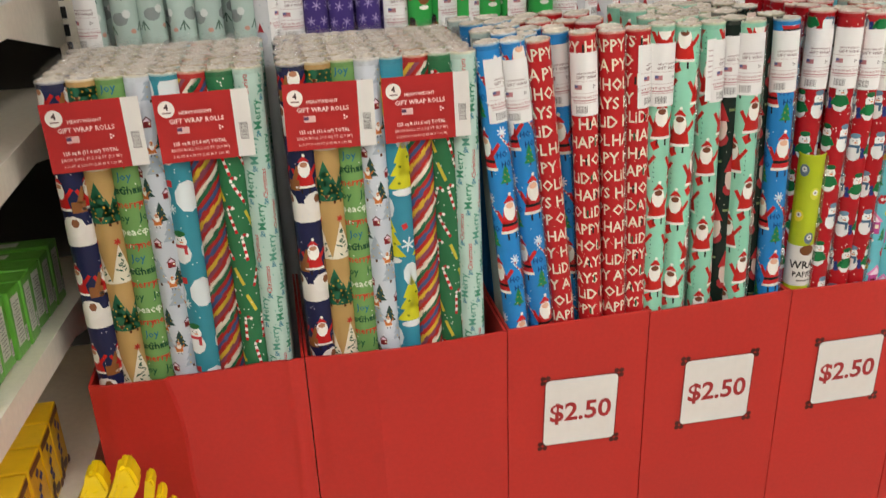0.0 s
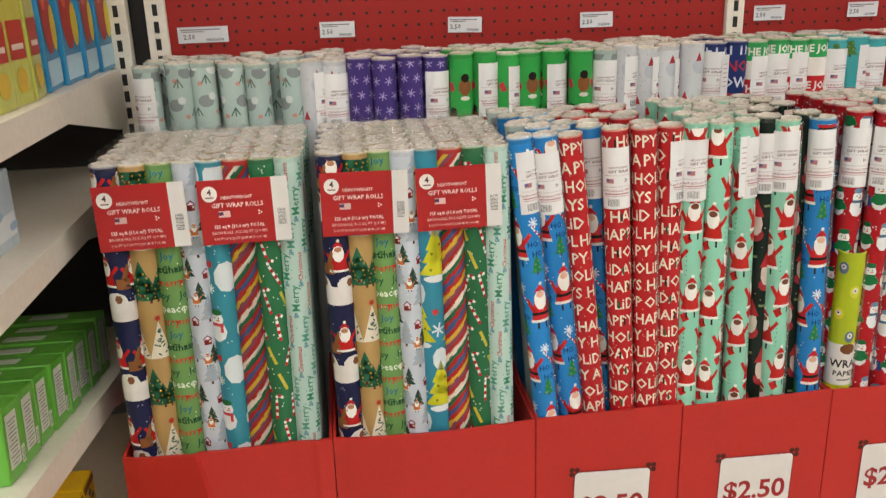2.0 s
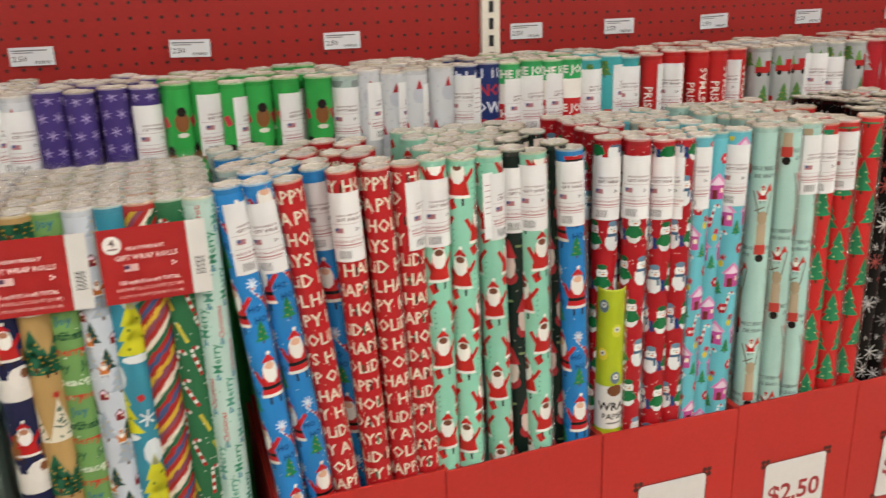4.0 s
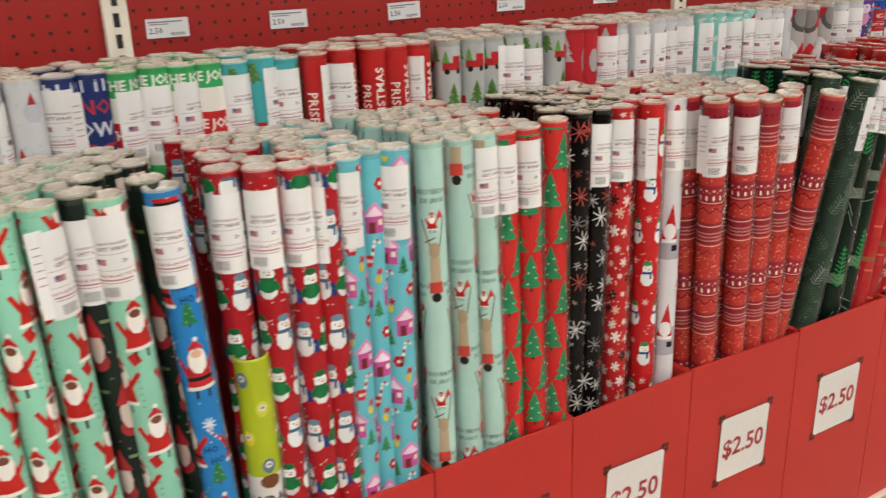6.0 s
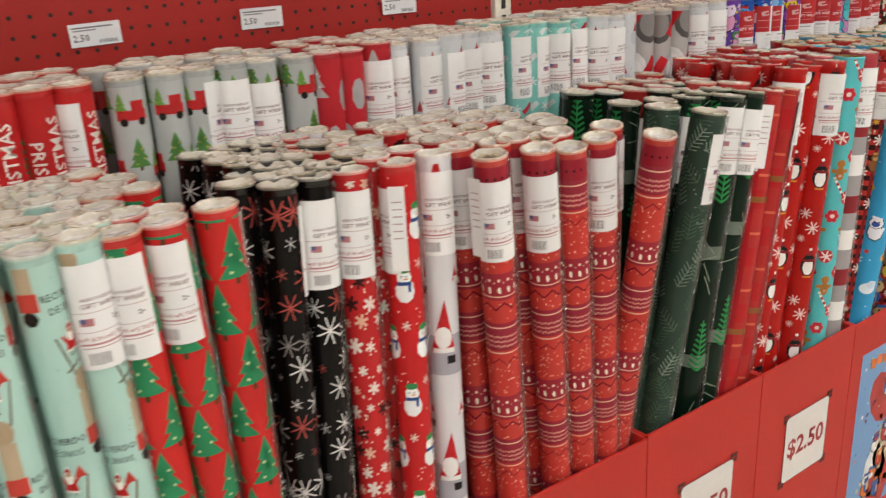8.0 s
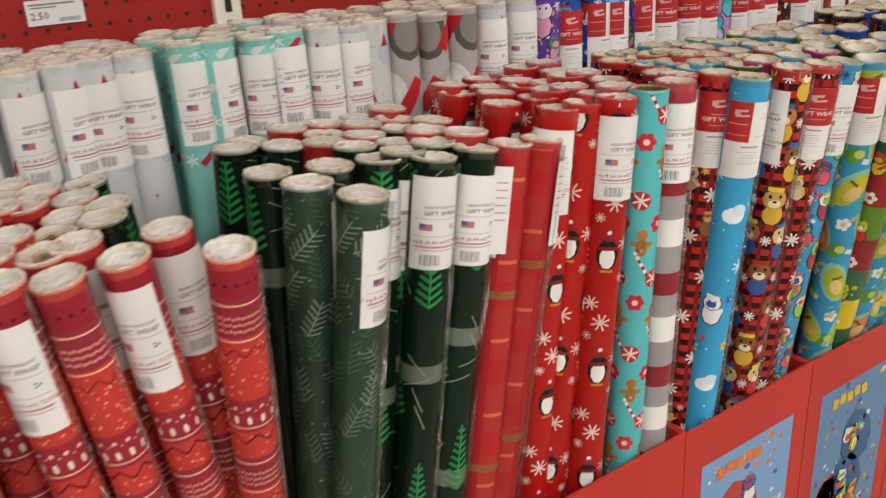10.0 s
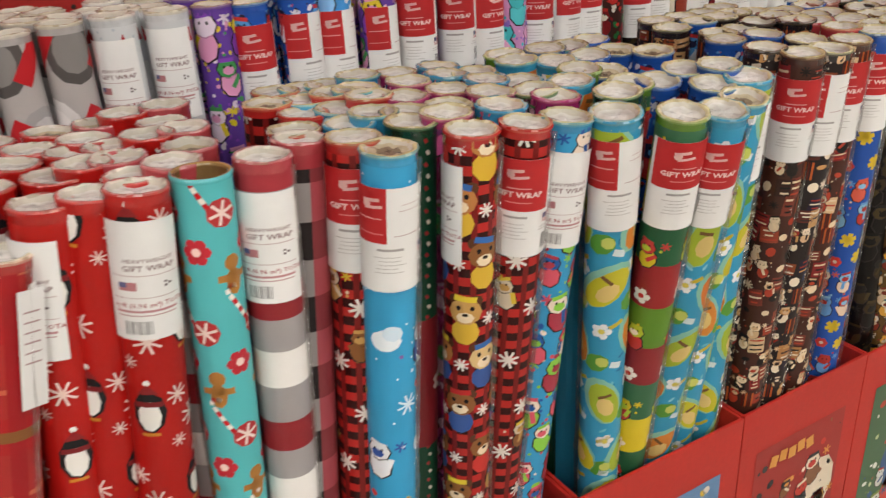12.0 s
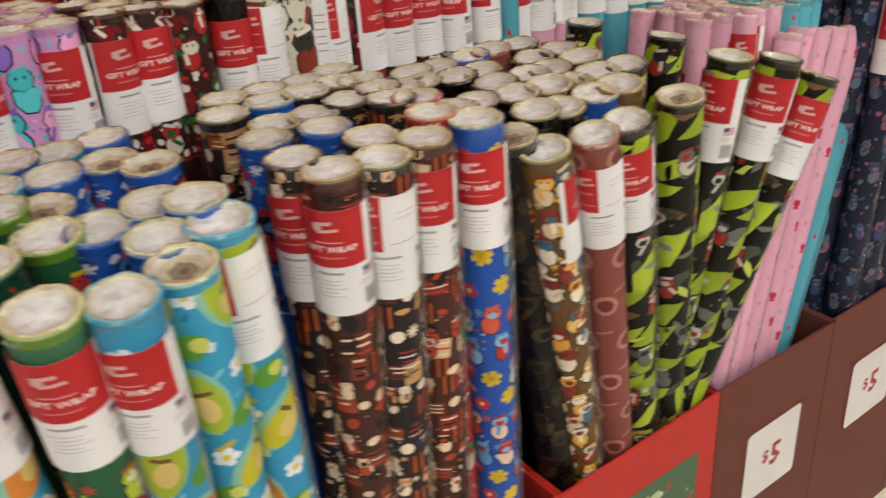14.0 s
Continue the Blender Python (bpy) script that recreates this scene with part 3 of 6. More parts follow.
def d_penguin(s):
    for u, v, row, i in s.grid(0.056, 0.074, 0.5, 0.003):
        s.penguin(u, v, 0.046)
        s.flake(u + 0.035, v - 0.012, 0.011, "f2d8d0", 1, 4, 0.09)
        s.flake(u + 0.022, v + 0.012, 0.009, "f2d8d0", 1, 4, 0.09)
        s.flake(u + 0.02, v - 0.03, 0.006, "f2d8d0", 1, 4, 0.09)


def d_teal_ginger(s):
    for u, v, row, i in s.grid(0.047, 0.1, 0.5):
        s.flower(u, v, 0.014, "c8303c", "f0d0c8", 1)
        s.ell(u + 0.022, v + 0.03, 0.012, 0.012, "b8383a")
        s.flake(u + 0.022, v + 0.03, 0.01, "f2dcd4", 2, 3)
        s.cane(u + 0.004, v + 0.05, 0.03, 1, 0.5)
        s.ell(u - 0.02, v - 0.028, 0.007, 0.012, "b07a3c")
        s.ell(u - 0.02, v - 0.012, 0.007, 0.007, "b07a3c")
        s.rect(u - 0.02, v - 0.024, 0.026, 0.006, "b07a3c")


def d_grey_check(s):
    for v in np.arange(s.v0, s.v1, 0.13):
        s.band(v, 0.03, "8f2a30", -1)
        s.band(v + 0.03, 0.035, "a09a9a", -1)
        s.band(v + 0.065, 0.035, "ece8e4", -1)
        s.band(v + 0.1, 0.03, "a09a9a", -1)
    s.band(s.v1 - 0.022, 0.022, "a83840", 0)


def d_black_check(s):
    for k in range(3):
        u = (k / 3 - 0.5) * GIRTH
        for r, v in enumerate(np.arange(s.v0, s.v1, 0.035)):
            for h in (0, 1):
                tint = [["2a2224", "8a3a40"], ["9a9494", "b05058"]][(r + k) % 2][h]
                s.poly([(u + h * GIRTH / 6, v), (u + (h + 1) * GIRTH / 6, v), (u + (h + 1) * GIRTH / 6, v + 0.035), (u + h * GIRTH / 6, v + 0.035)], tint, -1)
    s.band(s.v1 - 0.02, 0.02, "a83840", 0)


def d_yellow_toy(s):
    for u, v, row, i in s.grid(0.047, 0.04, 0.5):
        s.ell(u, v, 0.009, 0.011, ["e6d83a", "d8d848", "6a7a8a"][(row + i) % 3], 1, 9)
        s.ell(u, v + 0.002, 0.005, 0.005, "e4e4e0", 2, 7)
        s.ell(u, v + 0.002, 0.002, 0.002, "3a3430", 3, 5)
    s.band(s.v1 - 0.235, 0.075, "e6e2da", 4)
    s.letters(0.0, s.v1 - 0.195, "WRAP", 0.02, "2c2826", 5, 0.02)
    s.letters(0.0, s.v1 - 0.213, "PAPIER", 0.014, "2c2826", 5, 0.02)
    s.rect(0.0, s.v1 - 0.225, 0.026, 0.003, "8a8680", 5)
    s.ell(0.0, s.v1 - 0.168, 0.014, 0.01, "7a4a2a", 5, 9)


def figures(colours, du=0.036, dv=0.05, size=0.04):
    """A busy all-over print of made-up figures with small marks between them."""
    def draw(s):
        for _ in range(170):
            u, v = s.rnd.uniform(-GIRTH / 2, GIRTH / 2), s.rnd.uniform(s.v0, s.v1)
            a = s.rnd.uniform(0.0012, 0.0042)
            s.ell(u, v, a, a * s.rnd.uniform(0.5, 1.6), s.rnd.choice(colours), 0, 6, s.rnd.uniform(0, 3))
        for u, v, row, i in s.grid(du * 0.9, dv * 0.82, 0.5, 0.005):
            s.blob(u, v, size * s.rnd.uniform(0.8, 1.15), colours)
    return draw


def check_ground(s):
    for v in np.arange(s.v0, s.v1, 0.018):
        s.band(v, 0.009, "330e0d", -1)
    for k in range(9):
        s.column((k / 9 - 0.5) * GIRTH, GIRTH / 26, "7a1c1a", 0)


def d_buffalo(s):
    check_ground(s)
    for u, v, row, i in s.grid(0.047, 0.058, 0.5, 0.004):
        s.flake(u, v, 0.010, "ece4dc", 2, 4, 0.13)
        if (row + i) % 3 == 0:
            s.blob(u + 0.02, v + 0.02, 0.036, ["c89a58", "8a5a30", "e0c040", "d8c8b0"], 2)


def d_bear_check(s):
    check_ground(s)
    for u, v, row, i in s.grid(0.047, 0.055, 0.5, 0.004):
        c = s.rnd.choice(["c89a58", "8a5a30", "d8b880", "b87a44"])
        for d in (-0.010, 0.010):
            s.ell(u + d, v + 0.022, 0.006, 0.006, "5a3420", 2, 8)
        s.ell(u, v - 0.012, 0.013, 0.014, s.rnd.choice(["c83a34", "d8b03a", "3a5a9a"]), 2, 9)
        s.ell(u, v + 0.010, 0.015, 0.014, c, 3, 10)
        s.ell(u, v + 0.004, 0.008, 0.006, "ecd8b8", 4, 8)
        s.ell(u, v + 0.007, 0.003, 0.002, "2a1c18", 5, 6)
        for d in (-0.006, 0.006):
            s.ell(u + d, v + 0.014, 0.0022, 0.0028, "201818", 4, 6)
        s.rect(u, v + 0.024, 0.02, 0.006, s.rnd.choice(["e0c83a", "c02a2a", "3a6ab0"]), 4, s.rnd.uniform(-0.3, 0.3))
        s.flake(u + 0.023, v, 0.007, "ece4dc", 2, 4, 0.13)


def d_green_dark(s):
    """Dark green with columns of dots over red with white flowers."""
    for j in range(8):
        u = (j / 8 - 0.5) * GIRTH
        for k, v in enumerate(np.arange(s.v0, s.v1, 0.011)):
            s.rect(u + 0.002 * (k % 2), v, 0.0034, 0.0044, "d8d0c4" if k % 2 else "9a3030", 1, 0.5)
    for v in np.arange(s.v1 - 0.34, s.v0, -0.34):
        s.band(v, 0.15, "7e2228", 2)
        for j in range(7):
            s.flower(s.rnd.uniform(-0.06, 0.06), v + 0.02 + 0.018 * j, 0.014, "e8e0d8", "c83a30", 3, 5)
        for j in range(5):
            s.ell(s.rnd.uniform(-0.06, 0.06), v + 0.015 + 0.026 * j, 0.009, 0.006, "4a7a3a", 3, 8, 0.5)


def d_blue_play(s):
    """Sparse white snow, small sweets and pale figures on light blue."""
    for u, v, row, i in s.grid(0.047, 0.062, 0.5, 0.006):
        k = (row + 2 * i) % 4
        if k == 0:
            s.blob(u, v, 0.046, ["eef0f4", "8a6ab0", "3a5aa8", "d8e4f0"], 1)
        elif k == 1:
            s.flake(u, v, 0.011, "d8eef8", 1, 4, 0.1)
            s.ell(u + 0.014, v + 0.016, 0.004, 0.004, "d84a48", 1, 8)
        elif k == 2:
            s.ell(u, v, 0.014, 0.011, "e8f2f8", 1, 10)
            s.ell(u + 0.006, v + 0.008, 0.009, 0.008, "d4e6f2", 2, 9)
        else:
            s.flower(u, v, 0.009, "e0b83a", "d84a48", 1, 5)
    s.dots(60, 0.0012, "e8f4fa")


def d_blue_fruit(s):
    for _ in range(70):
        u, v = s.rnd.uniform(-GIRTH / 2, GIRTH / 2), s.rnd.uniform(s.v0, s.v1)
        s.ell(u, v, 0.005, 0.002, s.rnd.choice(["8ad0e0", "2a7ca8", "6ab8c8"]), 0, 6, s.rnd.uniform(0, 3))
    for u, v, row, i in s.grid(0.07, 0.078, 0.5, 0.006):
        t = s.rnd.uniform(-0.8, 0.8)
        c = s.rnd.choice(["d87a34", "c8c030", "d8883a", "a8bc3a"])
        s.ell(u, v, 0.020, 0.036, "8ac4b0", 1, 12, t)
        s.ell(u + 0.002, v - 0.003, 0.016, 0.031, c, 2, 12, t)
        s.ell(u + 0.003, v - 0.008, 0.009, 0.014, "e0c47a", 3, 9, t)
        s.rect(u + 0.002, v + 0.008, 0.014, 0.004, "7a5a34", 4, t)
        s.flower(u + 0.034, v + 0.02, 0.013, "eef2f2", "e0d060", 1, 5)
        s.ell(u + 0.030, v - 0.024, 0.014, 0.012, "5a9a3c", 1, 8, 0.5)
        s.ell(u + 0.036, v - 0.022, 0.007, 0.007, "c8d068", 2, 7)
        s.rect(u - 0.026, v + 0.026, 0.016, 0.005, "c8b43a", 1, 0.5)
        s.rect(u - 0.024, v - 0.03, 0.012, 0.008, "d8e8ea", 1, -0.3)


def d_green_bands(s):
    tint = ["5f8a2c", "9a2a2c", "2a5c3c", "d8c02a", "3a6a4a", "8c2c30"]
    k = 0
    for v in np.arange(s.v0, s.v1, 0.055):
        s.band(v, 0.055, tint[k % 6], -1)
        k += 1
    for u, v, row, i in s.grid(0.047, 0.055, 0.0):
        if row % 2:
            s.flower(u, v + 0.03, 0.012, "efe6dc", "c83a30", 1, 5)
        else:
            s.blob(u, v + 0.03, 0.036, ["b8c83a", "d8c02a", "efe6dc", "c8403a"], 1)


def d_camo(s):
    for layer, (du, dv, r0, r1, tints) in enumerate(((0.047, 0.045, 0.014, 0.024, ["4a4e44", "6a6c66", "15140f"]), (0.047, 0.05, 0.020, 0.038, ["a2b82a", "b2c63a", "94a82e"]), (0.05, 0.055, 0.006, 0.016, ["c2cc5a", "1c1c18", "8a8c88", "14130f", "6e706a", "7a5a3a"]))):
        for u, v, row, i in s.grid(du, dv, 0.5, 0.014):
            t = s.rnd.uniform(0.3, 1.3) if layer == 1 else s.rnd.uniform(0, 3.1)
            r, k = s.rnd.uniform(r0, r1), s.rnd.uniform(0.25, 0.5)
            pts = [(r, 0.0), (r * 0.4, r * k), (-r * s.rnd.uniform(0.1, 0.4), r * k * s.rnd.uniform(0.5, 1.3)), (-r, r * s.rnd.uniform(-0.3, 0.3)), (-r * 0.3, -r * k), (r * s.rnd.uniform(0.1, 0.6), -r * k * s.rnd.uniform(0.3, 1))]
            s.poly([(u + x * math.cos(t) - y * math.sin(t), v + x * math.sin(t) + y * math.cos(t)) for x, y in pts], s.rnd.choice(tints), layer)
    for u, v, row, i in s.grid(0.047, 0.08, 0.5, 0.01):
        s.blob(u, v, 0.034, ["c8c4b8", "a03a2c", "6a6a64", "2c2c2c"], 4)


def d_comic(s):
    for u, v, row, i in s.grid(0.03, 0.032, 0.5, 0.008):
        s.poly([(u + s.rnd.uniform(-0.02, 0.02), v + s.rnd.uniform(-0.025, 0.025)) for _ in range(3)], s.rnd.choice(["eca42c", "e8b23c", "4a5a4a", "9a342c", "ecbc4a", "24201e", "d8d4cc"]), 1)
        s.blob(u, v, 0.036, ["e8b04a", "dcc4a0", "8a3a2c", "4c6a7a", "f0e4cc"], 2)


def d_brown_icons(s):
    for u, v, row, i in s.grid(0.047, 0.06, 0.5):
        s.ell(u, v, 0.014, 0.014, "bc8276", 1, 10)
        s.ell(u, v, 0.009, 0.009, "7a3c36", 2, 8)
        s.rect(u + 0.02, v + 0.02, 0.02, 0.003, "b88078", 1, 0.2)


def mosaic(tints, marks):
    """Small printed pictures crowded on a dark ground: patches, stripes, round figures and stars."""
    def draw(s):
        for u, v, row, i in s.grid(0.021, 0.022, 0.5, 0.005):
            k = s.rnd.random()
            t = s.rnd.uniform(-0.4, 0.4)
            if k < 0.30:
                w, h = s.rnd.uniform(0.014, 0.026), s.rnd.uniform(0.012, 0.026)
                s.rect(u, v, w, h, s.rnd.choice(tints), 0, t * 0.4)
                for j in range(3):
                    s.rect(u, v + (j - 1) * h * 0.3, w * s.rnd.uniform(0.4, 0.9), h * 0.1, s.rnd.choice(marks), 1, t * 0.4)
            elif k < 0.42:
                for j in range(4):
                    s.rect(u + (j - 1.5) * 0.004, v, 0.0024, 0.022, "b8582a" if j % 2 else "5a2018", 2)
            elif k < 0.72:
                s.blob(u, v, s.rnd.uniform(0.018, 0.027), marks + ["d8b48c"], 3)
            elif k < 0.85:
                s.flake(u, v, s.rnd.uniform(0.004, 0.008), s.rnd.choice(marks), 2, 4, 0.14)
            else:
                s.ell(u, v, s.rnd.uniform(0.004, 0.008), s.rnd.uniform(0.003, 0.007), s.rnd.choice(marks), 2, 8, t)
        s.dots(140, 0.0008, "c8c0b0")
    return draw


def d_blue_icons(s):
    for u, v, row, i in s.grid(0.028, 0.034, 0.5, 0.004):
        k = (row + i) % 4
        if k == 0:
            s.flower(u, v, 0.01, "d8443c", "f0d8c0")
        elif k == 1:
            s.flake(u, v, 0.01, "e8c83a", 1, 3, 0.3)
        else:
            s.blob(u, v, 0.034, ["d8604a", "8ac0e0", "e8d0b8", "b83a34", "6aa0d8"])


def d_pink_heart(s):
    for u, v, row, i in s.grid(0.024, 0.034, 0.5, 0.003):
        if (row + i) % 4 == 0:
            s.ell(u - 0.003, v, 0.004, 0.005, "c83a56", 1, 7)
            s.ell(u + 0.003, v, 0.004, 0.005, "c83a56", 1, 7)
            s.tri(u, v - 0.009, 0.013, 0.008, "c83a56", 1)
        else:
            s.flower(u, v, 0.004, s.rnd.choice(["e08aa8", "7aa890", "d8606e"]), "f0e0d8", 1, 4)


def d_teal_tris(s):
    for u, v, row, i in s.grid(0.047, 0.07, 0.5):
        s.tri(u, v, 0.008, 0.01, "c83a50" if i % 2 else "8ac8cc")


def d_stars_aqua(s):
    for u, v, row, i in s.grid(0.047, 0.04, 0.5, 0.004):
        s.rect(u, v, 0.022, 0.008, "d8dcda" if (row + i) % 2 else "b83a44", 1, 0.7)
        s.flake(u + 0.022, v, 0.008, "e8eeec", 1, 3, 0.12)


def d_words_red(s):
    lines = ["SPARKLING!", "PRISES", "CHRISTMAS", "WISHES", "PRISES"]
    for i in range(6):
        u = ((i + 0.5) / 6 - 0.5) * GIRTH
        for v in np.arange(s.v1 - 0.085, s.v0, -0.17):
            s.letters(u, v, lines[i % 5], 0.021, "efe4da" if i % 3 else "2a6a44", 1, 0.012, -math.pi / 2 if i % 2 else math.pi / 2)


def d_jolly(s):
    for k, v in enumerate(np.arange(s.v1 - 0.034, s.v0, -0.034)):
        s.band(v, 0.034, ["3aa860", "ece8e0", "c42a2c", "ece8e0"][k % 4], -1)
        if k % 2 == 0:
            s.letters(0, v + 0.017, "ALL THE JOLLY", 0.019, "ece8e0", 1, 0.03)


def d_letitsnow(s):
    for k, v in enumerate(np.arange(s.v1 - 0.014, s.v0, -0.03)):
        s.letters(0, v, ["LET iT S", "iT SNOW ", "SNOW LE"][k % 3], 0.027, ["d8dce8", "b83440"][k % 2], 1, 0.02)


def d_truck(s):
    for u, v, row, i in s.grid(0.07, 0.07, 0.5):
        s.rect(u, v, 0.036, 0.012, "b82c2c")
        s.rect(u + 0.008, v + 0.011, 0.016, 0.012, "b82c2c")
        s.ell(u - 0.01, v - 0.008, 0.005, 0.005, "26221f", 2, 8)
        s.ell(u + 0.011, v - 0.008, 0.005, 0.005, "26221f", 2, 8)
        s.tree(u + 0.036, v + 0.008, 0.034, "5a8a4a")
        s.tree(u - 0.012, v + 0.006, 0.02, "6a9a4a", 2)


def d_red_grey_tree(s):
    for u, v, row, i in s.grid(0.047, 0.06, 0.5):
        if (row + i) % 2:
            s.tree(u, v, 0.05, "b8b4b2", 1, "efe8e4")
        else:
            s.ell(u, v, 0.011, 0.022, "a8a4a4")


def d_sage_animals(s):
    for u, v, row, i in s.grid(0.047, 0.055, 0.5, 0.004):
        s.ell(u, v, 0.014, 0.011, s.rnd.choice(["8f9896", "e0e4e0", "7a8482"]), 1, 9)
        s.ell(u + 0.012, v + 0.008, 0.007, 0.007, "d8dcd8", 2, 7)
        s.ell(u + 0.02, v - 0.02, 0.005, 0.004, "d09a8a", 1, 6)
        for k in range(3):
            s.rect(u - 0.02 + k * 0.004, v - 0.018, 0.002, 0.016, "5a7466", 1, (k - 1) * 0.5)


def d_purple_dots(s):
    for u, v, row, i in s.grid(0.024, 0.026, 0.5):
        s.flake(u, v, 0.008, "b8a8d8", 1, 3, 0.08)


def d_brown_deer(s):
    for u, v, row, i in s.grid(0.047, 0.06, 0.5):
        s.ell(u, v, 0.012, 0.016, "8a5a34", 1, 9)
        s.ell(u, v + 0.016, 0.008, 0.008, "2a2220", 2, 7)
        s.rect(u + 0.02, v, 0.01, 0.016, "c8404a", 1, 0.4)
        s.ell(u, v - 0.02, 0.009, 0.004, "e8e4d8", 2, 7)


def d_white_soft(s):
    for u, v, row, i in s.grid(0.047, 0.07, 0.5):
        s.ell(u, v, 0.012, 0.014, "c4c8d0", 1, 9)
        s.tri(u, v + 0.01, 0.012, 0.016, "b03a40", 2)
    s.dots(60, 0.0015, "b8c0c8")


def d_foil_ball(s):
    for u, v, row, i in s.grid(0.07, 0.08, 0.5):
        s.ell(u, v, 0.03, 0.034, ["5a5654", "e4e0de", "a8a4a4"][(row + i) % 3], 0, 12)
        s.ell(u, v, 0.02, 0.023, ["8a8684", "f0ecea", "c8c4c4"][(row + i) % 3], 1, 12)
        s.rect(u + 0.034, v, 0.05, 0.018, "c02a30", 2, 1.0)


DESIGNS = {
    "navy": (d_navy, "1f2348"), "kraft": (d_kraft, "b8965e"), "script": (d_script, "6f9a58"), "forest": (d_forest, "c9d0d8"),
    "teal_snow": (d_teal_snow, "3a8fa0"), "teal_tree": (d_teal_tree, "3a8fa6"), "stripe": (d_stripe, "b5302c"), "green_cane": (d_green_cane, "2f7048"),
    "pale_merry": (d_pale_merry, "bcd8cc"), "blue_santa": (d_blue_santa, "2a86cc"), "holidays": (d_holidays, "c0262a"), "mint_santa": (d_mint_santa, "93d4b8"),
    "dark_gnome": (d_dark_gnome, "182620"), "red_snowman": (d_red_snowman, "b41c24"), "gingerhouse": (d_gingerhouse, "6cc2cf"), "reindeer": (d_reindeer, "b0d4c9"),
    "red_tree": (d_red_tree, "cc2c2a"), "black_star": (d_black_star, "0a0707"), "red_flake": (d_red_flake, "c4282a"), "red_birds": (d_red_birds, "c42426"),
    "white_santa": (d_white_santa, "e4e2e4"), "fairisle": (d_fairisle, "c43c34"), "dark_fern": (d_dark_fern, "32453a"), "dark_green": (d_dark_green_plain, "0e2016"),
    "red_plaid": (d_red_plaid_soft, "ae2e2c"), "penguin": (d_penguin, "b41b17"), "teal_ginger": (d_teal_ginger, "58bcc0"), "grey_check": (d_grey_check, "b2444a"),
    "black_check": (d_black_check, "b2444a"), "buffalo": (d_buffalo, "bc2a26"), "blue_play": (d_blue_play, "3aa0d0"),
    "blue_play_b": (figures(["8ac84a", "d85a6a", "e8d8c8", "a83a4a", "2a5aa0"], 0.036, 0.05, 0.042), "3a98c8"),
    "magenta": (figures(["d85a9a", "7a2a6a", "4aa05a", "e8b8d0"], 0.036, 0.05, 0.04), "a02a66"), "blue_fruit": (d_blue_fruit, "3a9cc4"),
    "green_bands": (d_green_bands, "5f8a2c"), "dark_magic": (mosaic(["2a2030", "2a3450", "5a2c26", "8a4428", "b07c4c", "d8bc98", "c89a6a"], ["ecdcc4", "c8965e", "9a3228", "e0d0b8", "3a2c2a"]), "2a2222"),
    "brown_magic": (mosaic(["7a382c", "9a4430", "3a2420", "b07c4c", "dab890", "8a2c2c"], ["ecd4b0", "26201e", "b8442f", "e4ccac"]), "4a2a22"), "blue_icons": (d_blue_icons, "2a58b0"),
    "red_green": (figures(["3a9a5a", "e0d0b8", "b82c34", "f0e8e0"], 0.036, 0.05, 0.04), "c04048"),
    "bear_check": (d_bear_check, "b82a26"), "green_dark": (d_green_dark, "16402c"),
    "comic": (d_comic, "6a4e28"), "brown_icons": (d_brown_icons, "8e4e46"), "camo": (d_camo, "1a1a14"), "pink_heart": (d_pink_heart, "e6aec2"),
    "teal_tris": (d_teal_tris, "5aa8b8"), "navy_dark": (figures(["3a4a6a", "8a5a6a", "5a6a7a"], 0.036, 0.05, 0.03), "232838"),
    "words_red": (d_words_red, "bc2a2a"), "jolly": (d_jolly, "3aa860"), "let_snow": (d_letitsnow, "27356c"), "truck": (d_truck, "b4b8b6"),
    "red_grey": (d_red_grey_tree, "b82c34"), "sage": (d_sage_animals, "b4c8c0"), "purple": (d_purple_dots, "4a3a7c"), "green_deer": (d_brown_deer, "3aa850"),
    "white": (d_white_soft, "d4d6d8"), "teal_car": (d_truck, "4cb4b8"), "aqua": (d_stars_aqua, "8acfc6"), "foil": (d_foil_ball, "b8b2b0"),
    "purple_play": (figures(["e8a0c8", "e8d03a", "8a4ac0", "f0e0f0", "4a9a5a"], 0.047, 0.06, 0.05), "6a44a4"),
    "royal": (figures(["e8e8f0", "2a2a4a", "5aa0e0", "c83a3a"], 0.047, 0.06, 0.046), "2458b4"),
    "sky": (figures(["e8e8f0", "2a4a8a", "8ac0f0"], 0.047, 0.07, 0.05), "4a98dc"),
    "pink_teal": (figures(["4ab8c0", "e8a8d0", "8a6ac0", "5ac8d0"], 0.047, 0.05, 0.05), "c890c0"),
    "dark_red": (figures(["b8302c", "2a6a3a", "e0d8c8", "7a1c20"], 0.036, 0.05, 0.04), "3a2420"),
    "cream_green": (figures(["4a7a3a", "e8e0d0", "3a3a34", "8a3a2c"], 0.047, 0.06, 0.05), "d8d0be"),
    "black_ink": (figures(["24201e", "3a2e1a", "1a1614", "4a3c20"], 0.047, 0.05, 0.046), "120e0c"),
    "yellow_toy": (d_yellow_toy, "b8c828"),
}
LENGTH = 0.955
MESHES = {}


def roll_mesh(design, full=True, length=LENGTH, cut=0):
    """The printed tube of one design; full prints all that stands above a bin, else the top alone; cut shifts the print."""
    key = (design, full, length, cut)
    if key not in MESHES:
        draw, base = DESIGNS[design]
        s = Sheet(max(0.0, length - (0.60 if full else 0.16) - 0.027 * cut), length, len(design) * 7 + ord(design[-1]) + cut)
        draw(s)
        s.v0 = 0.0
        MESHES[key] = s.mesh("paper_" + design, base, PAPER)
    return MESHES[key]


